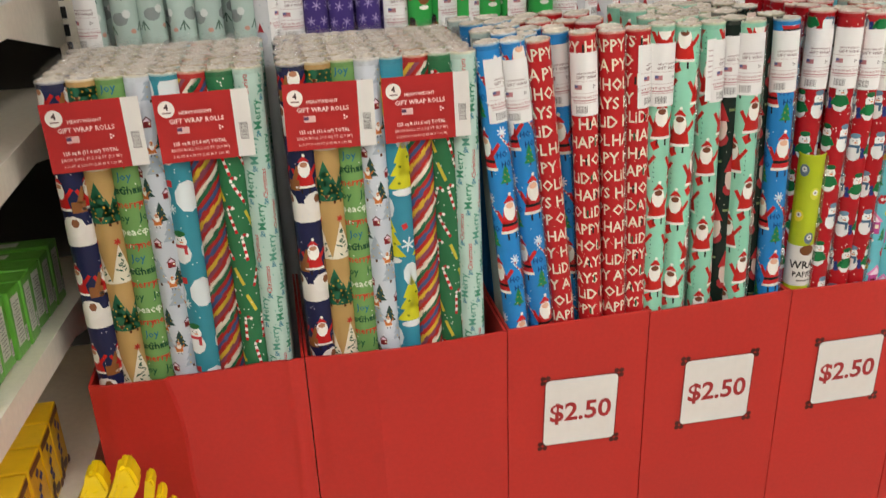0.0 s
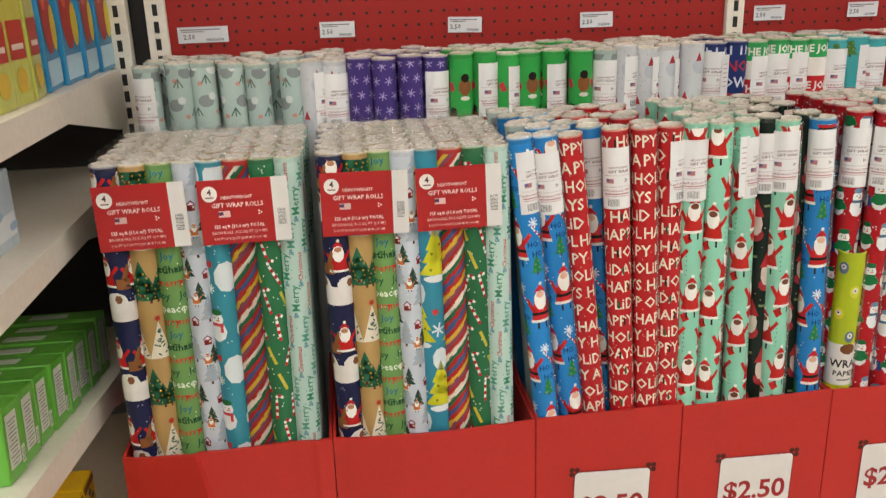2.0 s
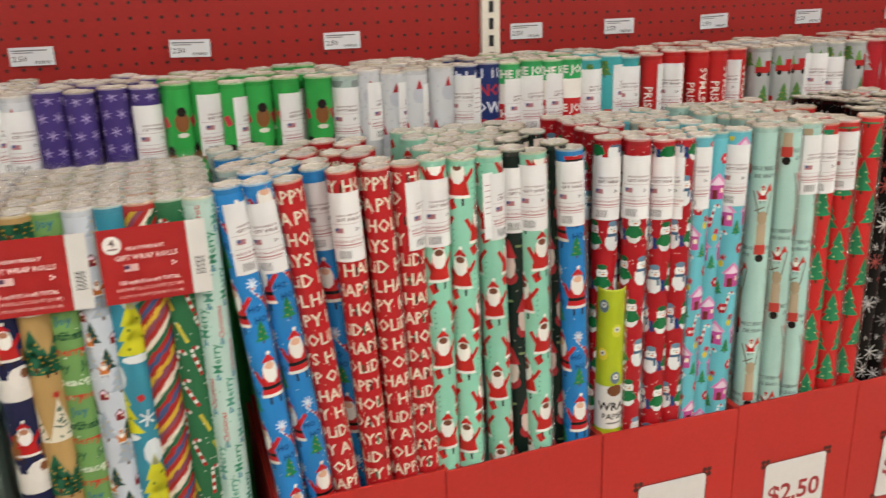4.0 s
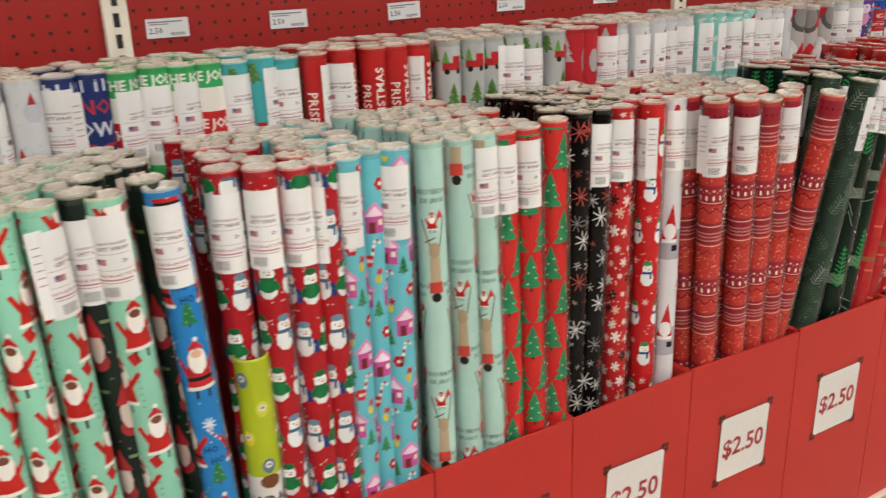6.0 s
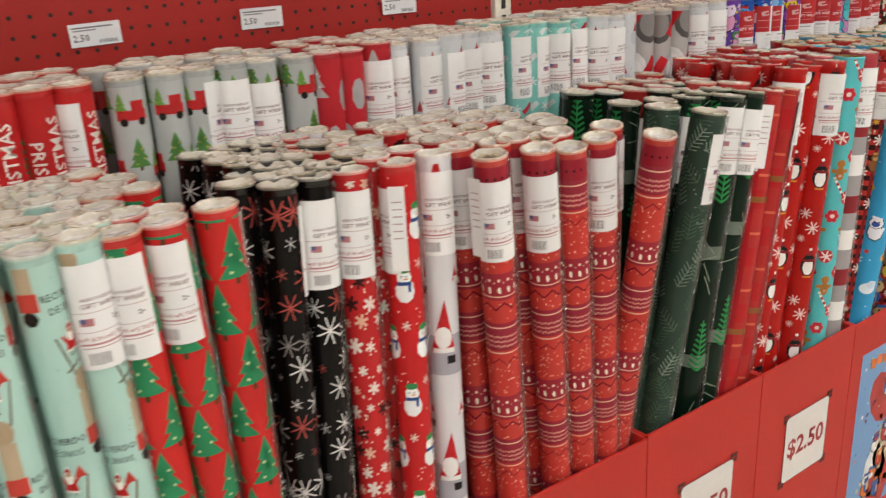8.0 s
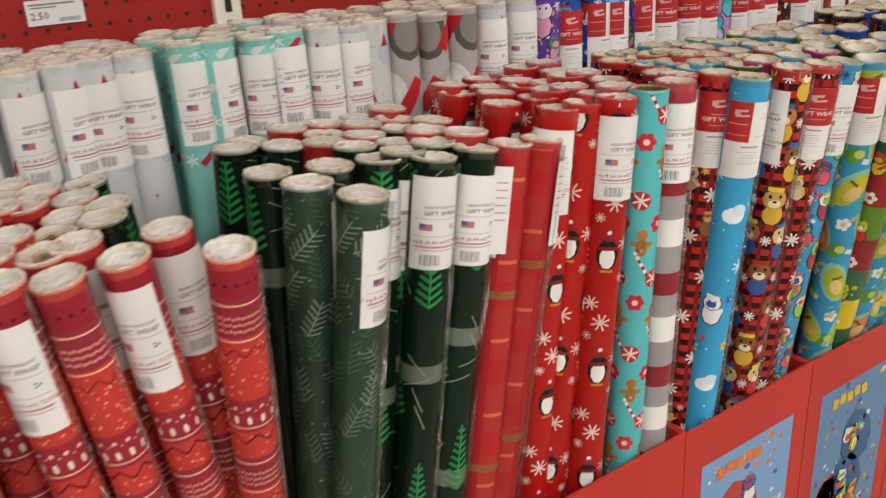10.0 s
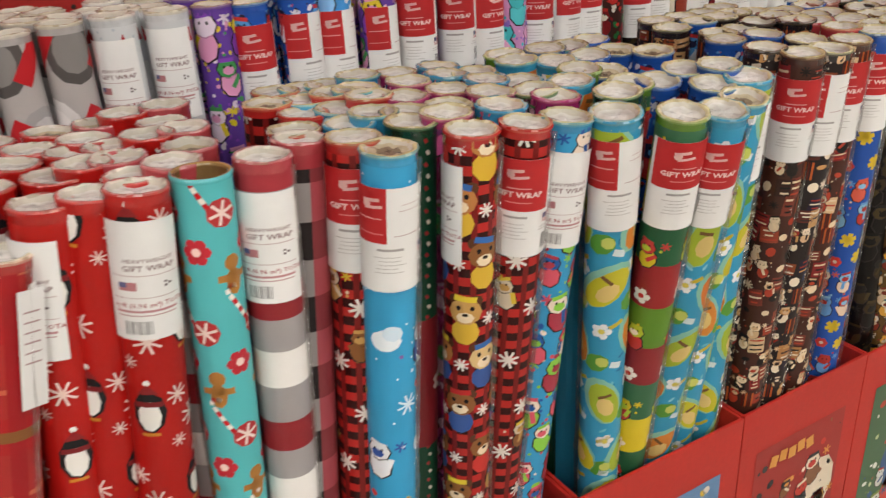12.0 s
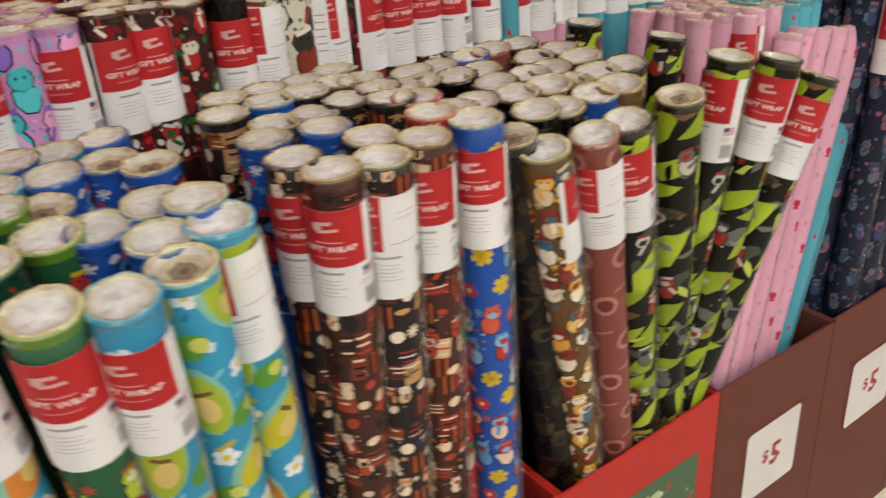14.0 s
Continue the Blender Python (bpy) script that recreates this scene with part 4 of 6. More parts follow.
FOILED = {"buffalo", "bear_check", "green_dark", "blue_play", "blue_play_b", "magenta", "blue_fruit", "green_bands", "royal", "brown_magic", "dark_magic", "blue_icons", "red_green", "black_ink", "comic", "brown_icons", "camo",
          "pink_heart", "teal_tris", "navy_dark", "purple_play", "pink_teal", "dark_red", "cream_green"}
MATCHED = {"penguin", "teal_ginger", "grey_check", "black_check", "yellow_toy"}


def blend(a, b, k):
    """Two hex colours mixed, k parts in one of the second."""
    return "".join(f"{round(int(a[j:j + 2], 16) * (1 - k) + int(b[j:j + 2], 16) * k):02x}" for j in (0, 2, 4))


def end_mesh(variant, design):
    """The end of a roll under gathered film: a rim, folded film and a sunk middle; variant 9 is an open tube, closed
    inside by a shade-dark disc.
    """
    rim = DESIGNS[design][1]
    style = "foil" if design in FOILED else "matched" if design in MATCHED else "pale"
    key = ("end", variant, rim, style)
    if key not in MESHES:
        rnd = random.Random(variant * 13 + 5 + len(design))
        n = 26
        if variant == 9:
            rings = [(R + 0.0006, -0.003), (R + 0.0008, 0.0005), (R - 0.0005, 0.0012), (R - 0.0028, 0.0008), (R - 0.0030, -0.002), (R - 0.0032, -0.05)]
            # browns deepen inward to a dark disc: the hollow's shade, put into the colour
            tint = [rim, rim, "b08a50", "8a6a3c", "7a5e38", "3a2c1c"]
        else:
            dip = rnd.uniform(0.002, 0.005)
            flare = {"foil": 0.0014, "pale": 0.0009, "matched": 0.0004}[style]
            rings = [(R + 0.0006, -0.008), (R + 0.0007, -0.0016), (R + 0.0004 + flare, 0.0006), (R + flare * 0.2, 0.0019), (R * 0.91, 0.0022), (R * 0.83, 0.0008), (R * 0.72, -dip * 0.8), (R * 0.42, -dip), (R * 0.14, -dip * 1.05)]
            shaded_core = variant == 0
            gold = ["cdbb7c", "d8cf9a", "c4c88e", "b9a468"][variant % 4]
            pale = ["ddd6c2", "d2c8ac", "e2ded2"][variant % 3]
            if style == "foil":
                warm = rim if variant % 3 == 1 else gold
                edge = [rim, blend(rim, gold, 0.2), blend(rim, warm, 0.5), blend(warm, "e0d6ae", 0.5), "cdc29a"]
            elif style == "pale":
                edge = [rim, blend(rim, pale, 0.55), blend(rim, pale, 0.8), pale, "dcd6c8"]
            else:
                edge = [rim, rim, blend(rim, "e8c8c0", 0.25), blend(rim, "e8d8d0", 0.5), "dcd4c8"]
            # variant 0 darkens its core tints inward to paint shade in a shallow dip
            tint = edge + ["d2cdbf", "dedcd6" if not shaded_core else "c4b89c", "e8e7e3" if not shaded_core else "8a7c66", "efefec" if not shaded_core else "6a5e4e"]
        verts, faces, tints = [], [], []
        phase, waves = rnd.uniform(0, 6), rnd.choice((3, 4, 5))
        for j, (r, z) in enumerate(rings):
            for i in range(n):
                a = i * 2 * math.pi / n
                wob = 0.0 if j == 0 or variant == 9 else rnd.uniform(-1, 1)
                fold = 0.0007 * math.sin(waves * a + phase) * (j / 6) if j > 2 and variant != 9 else 0.0
                q = r + wob * (0.00015 if j < 2 else 0.0007)
                verts.append((q * math.sin(a), -q * math.cos(a), z + fold + wob * (0.00015 if j < 2 else 0.0006)))
        for j in range(len(rings) - 1):
            for i in range(n):
                faces.append((j * n + i, j * n + (i + 1) % n, (j + 1) * n + (i + 1) % n, (j + 1) * n + i))
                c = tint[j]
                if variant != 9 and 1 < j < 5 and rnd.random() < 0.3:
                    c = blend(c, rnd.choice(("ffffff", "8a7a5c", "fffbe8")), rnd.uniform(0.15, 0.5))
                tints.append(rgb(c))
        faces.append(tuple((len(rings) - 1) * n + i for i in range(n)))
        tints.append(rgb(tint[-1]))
        MESHES[key] = finish("end_film", verts, faces, tints, None, FILM)
        MESHES[key].polygons.foreach_set("use_smooth", [True] * len(MESHES[key].polygons))
    return MESHES[key]


def label_mesh(kind, detail):
    key = ("label", kind, detail)
    if key not in MESHES:
        h = 0.112
        s = Sheet(0.0, h, 3)
        if kind == "plain":
            base = "eeedeb"
            if detail:
                s.letters(0.004, 0.076, "HEAVYWEIGHT", 0.0052, "8a6a6c", 1, 0.01)
                s.letters(0.004, 0.069, "GIFT WRAP", 0.0075, "7a5658", 1, 0.01)
                s.letters(0.0, 0.034, "75 sq ft (6.96 m\u00b2) TOTAL", 0.0062, "a8545a", 1, 0.015)
            else:
                s.rect(0.004, 0.073, 0.03, 0.005, "a89496")
                s.rect(0.0, 0.034, 0.05, 0.005, "b87a7e")
            s.rect(0.0, 0.062, 0.05, 0.0006, "b89a9c")
            s.rect(0.0, 0.041, 0.05, 0.0006, "b89a9c")
            s.rect(0.0, 0.028, 0.046, 0.0022, "c08a8e")
            s.rect(0.0, 0.024, 0.044, 0.0012, "c4a0a2")
            s.rect(-0.012, 0.052, 0.013, 0.008, "b8787c")
            s.rect(-0.0155, 0.0535, 0.006, 0.005, "5a5a86", 2)
            s.flower(0.016, 0.052, 0.004, "6a5c5e", base, 1, 3)
            for i in range(12):
                s.rect(-0.016 + i * 0.0017, 0.012, 0.0005 + 0.0005 * (i % 3 == 0), 0.013, "4a4646")
        else:
            base = "eeedeb"
            wide = kind == "red"
            s.rect(-0.004 if wide else -0.024, 0.083, 0.06 if wide else 0.03, 0.058, "bc1e22")
            s.rect(-0.008 if wide else -0.022, 0.099, 0.015, 0.0035, "dcb4b0", 2, 0.12)
            s.ell(-0.012 if wide else -0.026, 0.095, 0.004, 0.004, "dcb4b0", 2, 8)
            s.rect(-0.004 if wide else -0.02, 0.092, 0.016, 0.003, "dcb4b0", 2, 0.12)
            if not wide:
                s.rect(0.012, 0.094, 0.018, 0.0007, "c4aaac")
                s.rect(0.012, 0.088, 0.022, 0.0007, "c4aaac")
                s.rect(0.012, 0.062, 0.03, 0.0008, "b89a9c")
            if detail and wide:
                s.letters(-0.004, 0.073, "GIFT WRAP", 0.0085, "efd8d4", 2, 0.03)
            s.rect(-0.004 if wide else -0.024, 0.08, 0.022, 0.0012, "e0a8a4", 2)
            s.rect(-0.004 if wide else -0.024, 0.064, 0.024, 0.0012, "d88a88", 2)
            s.rect(-0.006, 0.047, 0.022, 0.0026, "a8a4a2", 1)
            for i in range(5):
                s.rect(-0.009 + 0.002 * (i % 3), 0.039 - i * 0.0042, 0.024 - 0.006 * (i % 2), 0.0007, "bcb6b4")
            for i in range(10):
                s.rect(0.022 + i * 0.0014, 0.016, 0.0006, 0.018, "4a4646")
            for i in range(5):
                s.rect(0.028, 0.048 - i * 0.0022, 0.013, 0.0011, "b85a5e", 1)
            s.rect(0.0245, 0.0458, 0.006, 0.0055, "4a4a74", 2)
            s.rect(0.024, 0.031, 0.014, 0.0008, "bcb6b4")
            s.rect(0.024, 0.034, 0.012, 0.0008, "bcb6b4")
        s.items = [([(u, v * 0.85) for u, v in pts], c, k) for pts, c, k in s.items]
        s.v1 = h * 0.85
        MESHES[key] = s.mesh("label", base, LABEL, R + 0.0022, GIRTH * (0.42 if kind == "plain" else 0.56), 0.00008)
    return MESHES[key]


def flag_mesh():
    """The loose tail of a label, standing off the roll."""
    if "flag" not in MESHES:
        s = Sheet(-0.06, 0.06, 2)
        for i in range(6):
            s.rect(0.0, 0.03 - i * 0.008, 0.012, 0.0014, "b89c9e", 1)
        MESHES["flag"] = s.flat("label_tail", LABEL, 0.020, 0.094, "eeedeb", 0.0002)
    return MESHES["flag"]


def seam_mesh(length):
    """The welded edge of a clear sleeve, standing off the roll as a narrow fin."""
    key = ("seam", length)
    if key not in MESHES:
        rnd = random.Random(3)
        bm = bmesh.new()
        n = 14
        low = max(0.0, length - 0.6)
        rows = []
        for j in range(n + 1):
            z = low + (length - 0.004 - low) * j / n
            w = 0.0042 + rnd.uniform(-0.001, 0.001)
            rows.append([bm.verts.new((rnd.uniform(-0.0006, 0.0006), -R - 0.0006, z)), bm.verts.new((rnd.uniform(-0.002, 0.002), -R - 0.0006 - w, z))])
        for p, q in zip(rows, rows[1:]):
            bm.faces.new((p[0], p[1], q[1], q[0]))
        me = bpy.data.meshes.new("film_seam")
        bm.to_mesh(me)
        bm.free()
        me.materials.append(SEAM)
        MESHES[key] = me
    return MESHES[key]


def axis_pose(bottom, top, twist=0.0):
    b, t = Vector(bottom), Vector(top)
    z = (t - b).normalized()
    x = Vector((1, 0, 0))
    x = (x - z * x.dot(z)).normalized()
    y = z.cross(x)
    m = Matrix((x, y, z)).transposed().to_4x4()
    return Matrix.Translation(b) @ m @ pose(0, 0, 0, 0, 0, twist)


LOOKS = {
    "navy": "navy blue", "kraft": "brown kraft", "script": "green lettered", "forest": "silver winter forest", "teal_snow": "teal snowman", "teal_tree": "teal tree",
    "stripe": "diagonally striped", "green_cane": "green candy cane", "pale_merry": "pale mint lettered", "blue_santa": "bright blue santa", "holidays": "red holiday lettered",
    "mint_santa": "mint green santa", "dark_gnome": "dark green gnome", "red_snowman": "red snowman", "gingerhouse": "turquoise gingerbread house", "reindeer": "pale mint reindeer",
    "red_tree": "red and green tree", "black_star": "black starburst", "red_flake": "red snowflake", "red_birds": "red snowman", "white_santa": "white and grey santa",
    "fairisle": "red knit-pattern", "dark_fern": "dark green fern", "dark_green": "dark green", "red_plaid": "red plaid", "penguin": "red penguin", "teal_ginger": "turquoise gingerbread",
    "grey_check": "grey and red check", "black_check": "black and red check", "buffalo": "red and black buffalo check", "bear_check": "red and black bear check", "green_dark": "dark green dotted", "words_red": "red lettered", "jolly": "green, white and red lettered",
    "let_snow": "navy lettered", "truck": "grey with red trucks", "red_grey": "red and grey tree", "sage": "sage green animal", "purple": "purple snowflake", "green_deer": "green reindeer",
    "pink_heart": "pink heart", "camo": "lime camouflage", "yellow_toy": "short yellow-green",
}


DEEP = []


def gift_roll(design, bottom, top, rnd, full=True, label="plain", turn=None, rim=None, group="", detail=True, flag=False, length=LENGTH, end=None, joined=False, fat=1.0, spin=None):
    """One roll of gift wrap: printed paper, film-covered end and a paper label; spin: the way the label faces."""
    m = axis_pose(bottom, top, rnd.uniform(0, 360) if turn is None else turn) @ Matrix.Diagonal((fat, fat, 1, 1))
    end = rnd.randrange(8) if end is None else end
    spin_end = pose(0, 0, length, 0, 0, rnd.uniform(0, 360))
    if joined:
        DEEP.append((roll_mesh(design, full, length), m, 0))
        DEEP.append((end_mesh(end, design), m @ spin_end, 1))
        return None
    look_of = LOOKS.get(design, design.replace("_", " "))
    ob = part("gift_wrap_roll", roll_mesh(design, full, length, rnd.randrange(3) if full else 0), PAPER, m=m)
    tagged(ob, f"{look_of} gift wrap roll in clear film", "gift wrap", group)
    part("roll_end", end_mesh(end, design), FILM, ob, "open cardboard core, its inside coloured dark for shade" if end == 9 else "crumpled film over the end" if full else "", spin_end)
    if full and detail:
        part("film_seam", seam_mesh(length), SEAM, ob, "narrow clear edge of the film sleeve", pose(0, 0, 0, 0, 0, (rnd.choice((42, 48, -128)) if turn is None else rnd.choice((42, 50, -128)) - turn)))
    if label:
        back = -turn if turn is not None else 0.0
        spin = back + (rnd.choice((rnd.uniform(-35, 35), rnd.uniform(-90, 90))) if spin is None else spin)
        part("paper_label", label_mesh(label, detail), LABEL, ob, "white printed paper label" if label == "plain" else "red and white printed label", pose(0, 0, length - 0.114 + rnd.uniform(-0.008, 0.004), 0, 0, spin))
        if flag:
            a = radians(spin + (70 if rnd.random() < 0.5 else -70))
            part("label_tail", flag_mesh(), LABEL, ob, "", pose((R + 0.004) * math.sin(a), -(R + 0.004) * math.cos(a), length - 0.068, 0, 0, math.degrees(a) * 0.6))
    return ob


def join_deep():
    """All the rolls that stand too far in to be told apart, as one object."""
    co, loops, totals, cols, mats, base = [], [], [], [], [], 0
    rnd = random.Random(9)
    tone = 1.0
    for me, m, slot in DEEP:
        n, nl, nf = len(me.vertices), len(me.loops), len(me.polygons)
        v = np.empty(n * 3, np.float32)
        me.vertices.foreach_get("co", v)
        mm = np.array(m)
        co.append(v.reshape(-1, 3) @ mm[:3, :3].T + mm[:3, 3])
        idx = np.empty(nl, np.int32)
        me.loops.foreach_get("vertex_index", idx)
        loops.append(idx + base)
        tot = np.empty(nf, np.int32)
        me.polygons.foreach_get("loop_total", tot)
        totals.append(tot)
        c = np.empty(nl * 4, np.float32)
        me.color_attributes["print"].data.foreach_get("color", c)
        if slot == 0:
            tone = rnd.uniform(0.86, 1.05)
        c = c.reshape(-1, 4).copy()
        c[:, :3] *= tone
        cols.append(c)
        mats.append(np.full(nf, slot, np.int32))
        base += n
    co, loops, totals, cols, mats = (np.concatenate(a) for a in (co, loops, totals, cols, mats))
    me = bpy.data.meshes.new("rolls_behind")
    me.vertices.add(len(co))
    me.vertices.foreach_set("co", co.astype(np.float32).ravel())
    me.loops.add(len(loops))
    me.loops.foreach_set("vertex_index", loops)
    me.polygons.add(len(totals))
    me.polygons.foreach_set("loop_start", np.concatenate(([0], np.cumsum(totals)[:-1])).astype(np.int32))
    me.polygons.foreach_set("loop_total", totals)
    me.update(calc_edges=True)
    me.color_attributes.new("print", "FLOAT_COLOR", "CORNER").data.foreach_set("color", cols.ravel())
    me.materials.append(PAPER)
    me.materials.append(FILM)
    me.polygons.foreach_set("material_index", mats)
    me.polygons.foreach_set("use_smooth", mats == 1)
    ob = new("gift_wrap_rolls", me)
    return tagged(ob, "many gift wrap rolls packed tightly behind the front ones", "gift wrap", kind="stuff")


# ---------------------------------------------------------------- the large structure
EDGES = [0.582, 0.904, 1.231, 1.479, 1.742, 1.997, 2.249, 2.513, 2.799, 3.076, 3.356, 3.645, 3.922, 4.181, 4.470, 4.738, 5.015, 5.29]
DECK, RIM = 0.16, 0.66
BACK = 0.54

floor = part("floor", box(-6, 12, -8, 3, -0.1, 0.0), FLOOR)
tagged(floor, "pale vinyl store floor", "floor", kind="structure")
ceiling = part("ceiling", box(-6, 12, -8, 3, 3.6, 3.7), CEILING)
tagged(ceiling, "pale ceiling of the store", "ceiling", kind="structure")
for name, b in (("wall_north", (-6, 12, 2.9, 3.0, 0, 3.6)), ("wall_south", (-6, 12, -8.0, -7.9, 0, 3.6)), ("wall_west", (-6, -5.9, -7.9, 2.9, 0, 3.6)), ("wall_east", (11.9, 12, -7.9, 2.9, 0, 3.6))):
    w = part(name, box(*b), WALL)
    tagged(w, "plain painted store wall", "wall", kind="structure")

# ceiling lights in rows along the aisle
def ceiling_light(x, y):
    root = new("ceiling_light")
    root.location = (x, y, 3.6)
    tagged(root, "long fluorescent light under the ceiling", "light", "ceiling lights")
    part("housing", box(-0.6, 0.6, -0.09, 0.09, -0.06, 0.0, 0.01), WHITE_STEEL, root)
    part("diffuser", box(-0.58, 0.58, -0.075, 0.075, -0.075, -0.06), TUBE, root, "bright glowing diffuser")
    return root


for ix in range(8):
    for y in (-1.75, -3.6, -5.5, -7.3):
        ceiling_light(-3.5 + 2.0 * ix, y)

# gondola: red pegboard bays between slotted uprights
POSTS = [-0.67, 0.617, 1.772, 3.0, 4.22, 5.44]
for i, (a, b) in enumerate(zip(POSTS[:-1], POSTS[1:])):
    if i == 0:
        continue
    me = box(-(b - a - 0.03) / 2, (b - a - 0.03) / 2, 0, 0.012, -0.9, 1.0)
    panel = part("backing_panel", me, PEGBOARD, m=pose((a + b) / 2, BACK, 1.1))
    tagged(panel, "red perforated pegboard panel of the shelving", "pegboard", "pegboard panels")
behind = part("wall_back", box(-4, 8, BACK + 0.03, BACK + 0.06, 0, 2.2), DARK)
tagged(behind, "dark back of the store shelving", "wall", kind="structure")
# near-black colour here stands in for the shade between the drinks shelves
left_panel = part("backing_panel", box(-0.66, 0.53, BACK, BACK + 0.012, 0.1, 2.1), DARK)
tagged(left_panel, "back panel behind the drinks shelves, coloured dark for their shade", "panel", "drinks shelving")


def upright(x):
    root = new("shelf_upright")
    root.location = (x, BACK - 0.012, 0)
    tagged(root, "cream slotted steel upright of the shelving", "upright", "shelf uprights")
    part("channel", box(-0.019, 0.019, 0, 0.03, 0.0, 2.2, 0.003), CREAM, root)
    me = bpy.data.meshes.new("slot")
    cut = box(-0.0045, 0.0045, -0.0015, 0.001, -0.0105, 0.0105)
    cut.to_mesh(me)
    cut.free()
    for k in range(26):
        part("slot", me, DARK, root, m=pose(0, 0, 0.98 + k * 0.0318))


for x in POSTS + [0.545]:
    upright(x)

deck = part("base_deck", box(0.56, 5.6, -0.012, BACK, 0.118, DECK - 0.001, 0.003), CREAM)
tagged(deck, "cream steel base deck under the cardboard bins", "shelf")
kick = part("kick_plate", box(0.56, 5.6, 0.03, 0.05, 0.0, 0.118), DARK)
tagged(kick, "black kick plate under the base deck", "kick plate")
rail = part("price_rail", box(0.56, 5.6, -0.02, -0.0135, 0.112, 0.156, 0.001), WHITE_STEEL)
tagged(rail, "white price rail along the base deck", "price rail")


def shelf_label(x, y, z, rnd, w=0.065, h=0.03, tilt=0.0):
    s = Sheet(-h / 2, h / 2, 4)
    s.letters(-w * 0.28, -h * 0.12, "2.50", h * 0.42, "2c2c30", 1, 0.01)
    s.rect(-w * 0.05, h * 0.32, w * 0.8, h * 0.07, "7a7a7e")
    s.rect(-w * 0.2, h * 0.2, w * 0.45, h * 0.06, "8a8a8e")
    for i in range(14):
        s.rect(w * 0.06 + i * w * 0.026, -h * 0.33, w * 0.012, h * 0.16, "4a4a4e")
    ob = part("price_label", s.flat("price_label", LABEL, w, h, "dfe0e2"), LABEL, m=pose(x, y, z, 0, tilt, 0))
    tagged(ob, "white paper shelf price label reading 2.50", "price label", "price labels")
    return ob


rng = random.Random(11)
for x in (0.70, 0.957, 1.21, 1.48, 1.85, 2.057, 2.285, 2.53, 2.78, 3.12, 3.4):
    shelf_label(x, BACK - 0.004, 1.249, rng, 0.068 if x > 0.8 else 0.095, 0.03, rng.uniform(-2, 2))
for x in (1.87, 3.0, 3.9):
    shelf_label(x, -0.0215, 0.136, rng, 0.08, 0.03)


# ---------------------------------------------------------------- cardboard bins
def sign_mesh(words, w, h):
    s = Sheet(-0.2, 0.2, 5)
    r = 0.008
    pts = []
    for cx, cy, a0 in ((w / 2 - r, h / 2 - r, 0), (-w / 2 + r, h / 2 - r, 90), (-w / 2 + r, -h / 2 + r, 180), (w / 2 - r, -h / 2 + r, 270)):
        pts += [(cx + r * math.cos(radians(a0 + k * 30)), cy + r * math.sin(radians(a0 + k * 30))) for k in range(4)]
    s.poly([(x * 1.03, y * 1.03) for x, y in pts], "7e1c18", 1)
    s.poly(pts, "e4e0da", 3)
    for sx in (-1, 1):
        for sy in (-1, 1):
            x, y = sx * (w / 2 + 0.001), sy * (h / 2 + 0.001)
            for dx, dy in ((0.0045, 0.0045), (-0.0045, 0.0045), (0.0045, -0.0045), (-0.0045, -0.0045)):
                s.ell(x + dx, y + dy, 0.0048, 0.0048, "54180f", 2, 7)
    if words == "$5":
        s.letters(-0.016, 0.005, "$", 0.03, "a8201e", 4, 0.02)
        s.letters(0.010, 0.0, "5", 0.056, "a8201e", 4, 0.03)
    else:
        s.letters(0, 0, words, 0.050, "a3201f", 4, 0.022)
    return s.flat("price_sign", PRINT, step=0.00025)


def poster_mesh(seed, w, h, base, colours):
    s = Sheet(-h / 2, h / 2, seed)
    for _ in range(90):
        u, v = s.rnd.uniform(-w * 0.47, w * 0.47), s.rnd.uniform(-h * 0.48, h * 0.48)
        a = s.rnd.uniform(0.001, 0.007)
        s.ell(u, v, a, a * s.rnd.uniform(0.4, 1.4), s.rnd.choice(colours), 1, 7, s.rnd.uniform(0, 3))
    for _ in range(4):
        s.ell(s.rnd.uniform(-w * 0.3, w * 0.3), s.rnd.uniform(-h * 0.4, h * 0.2), w * 0.2, w * 0.3, s.rnd.choice(colours), 1, 10, s.rnd.uniform(-0.6, 0.6))
    for _ in range(11):
        s.blob(s.rnd.uniform(-w * 0.33, w * 0.33), s.rnd.uniform(-h * 0.42, h * 0.3), w * s.rnd.uniform(0.18, 0.34), colours, 2)
    for k in range(5):
        s.rect(-w * 0.3 + k * w * 0.1, h * 0.42 + 0.003 * (k % 2), w * 0.08, h * 0.05, colours[0], 6, 0.1 * (k - 2))
    return s.flat("poster", PRINT, w, h, base, 0.0002)


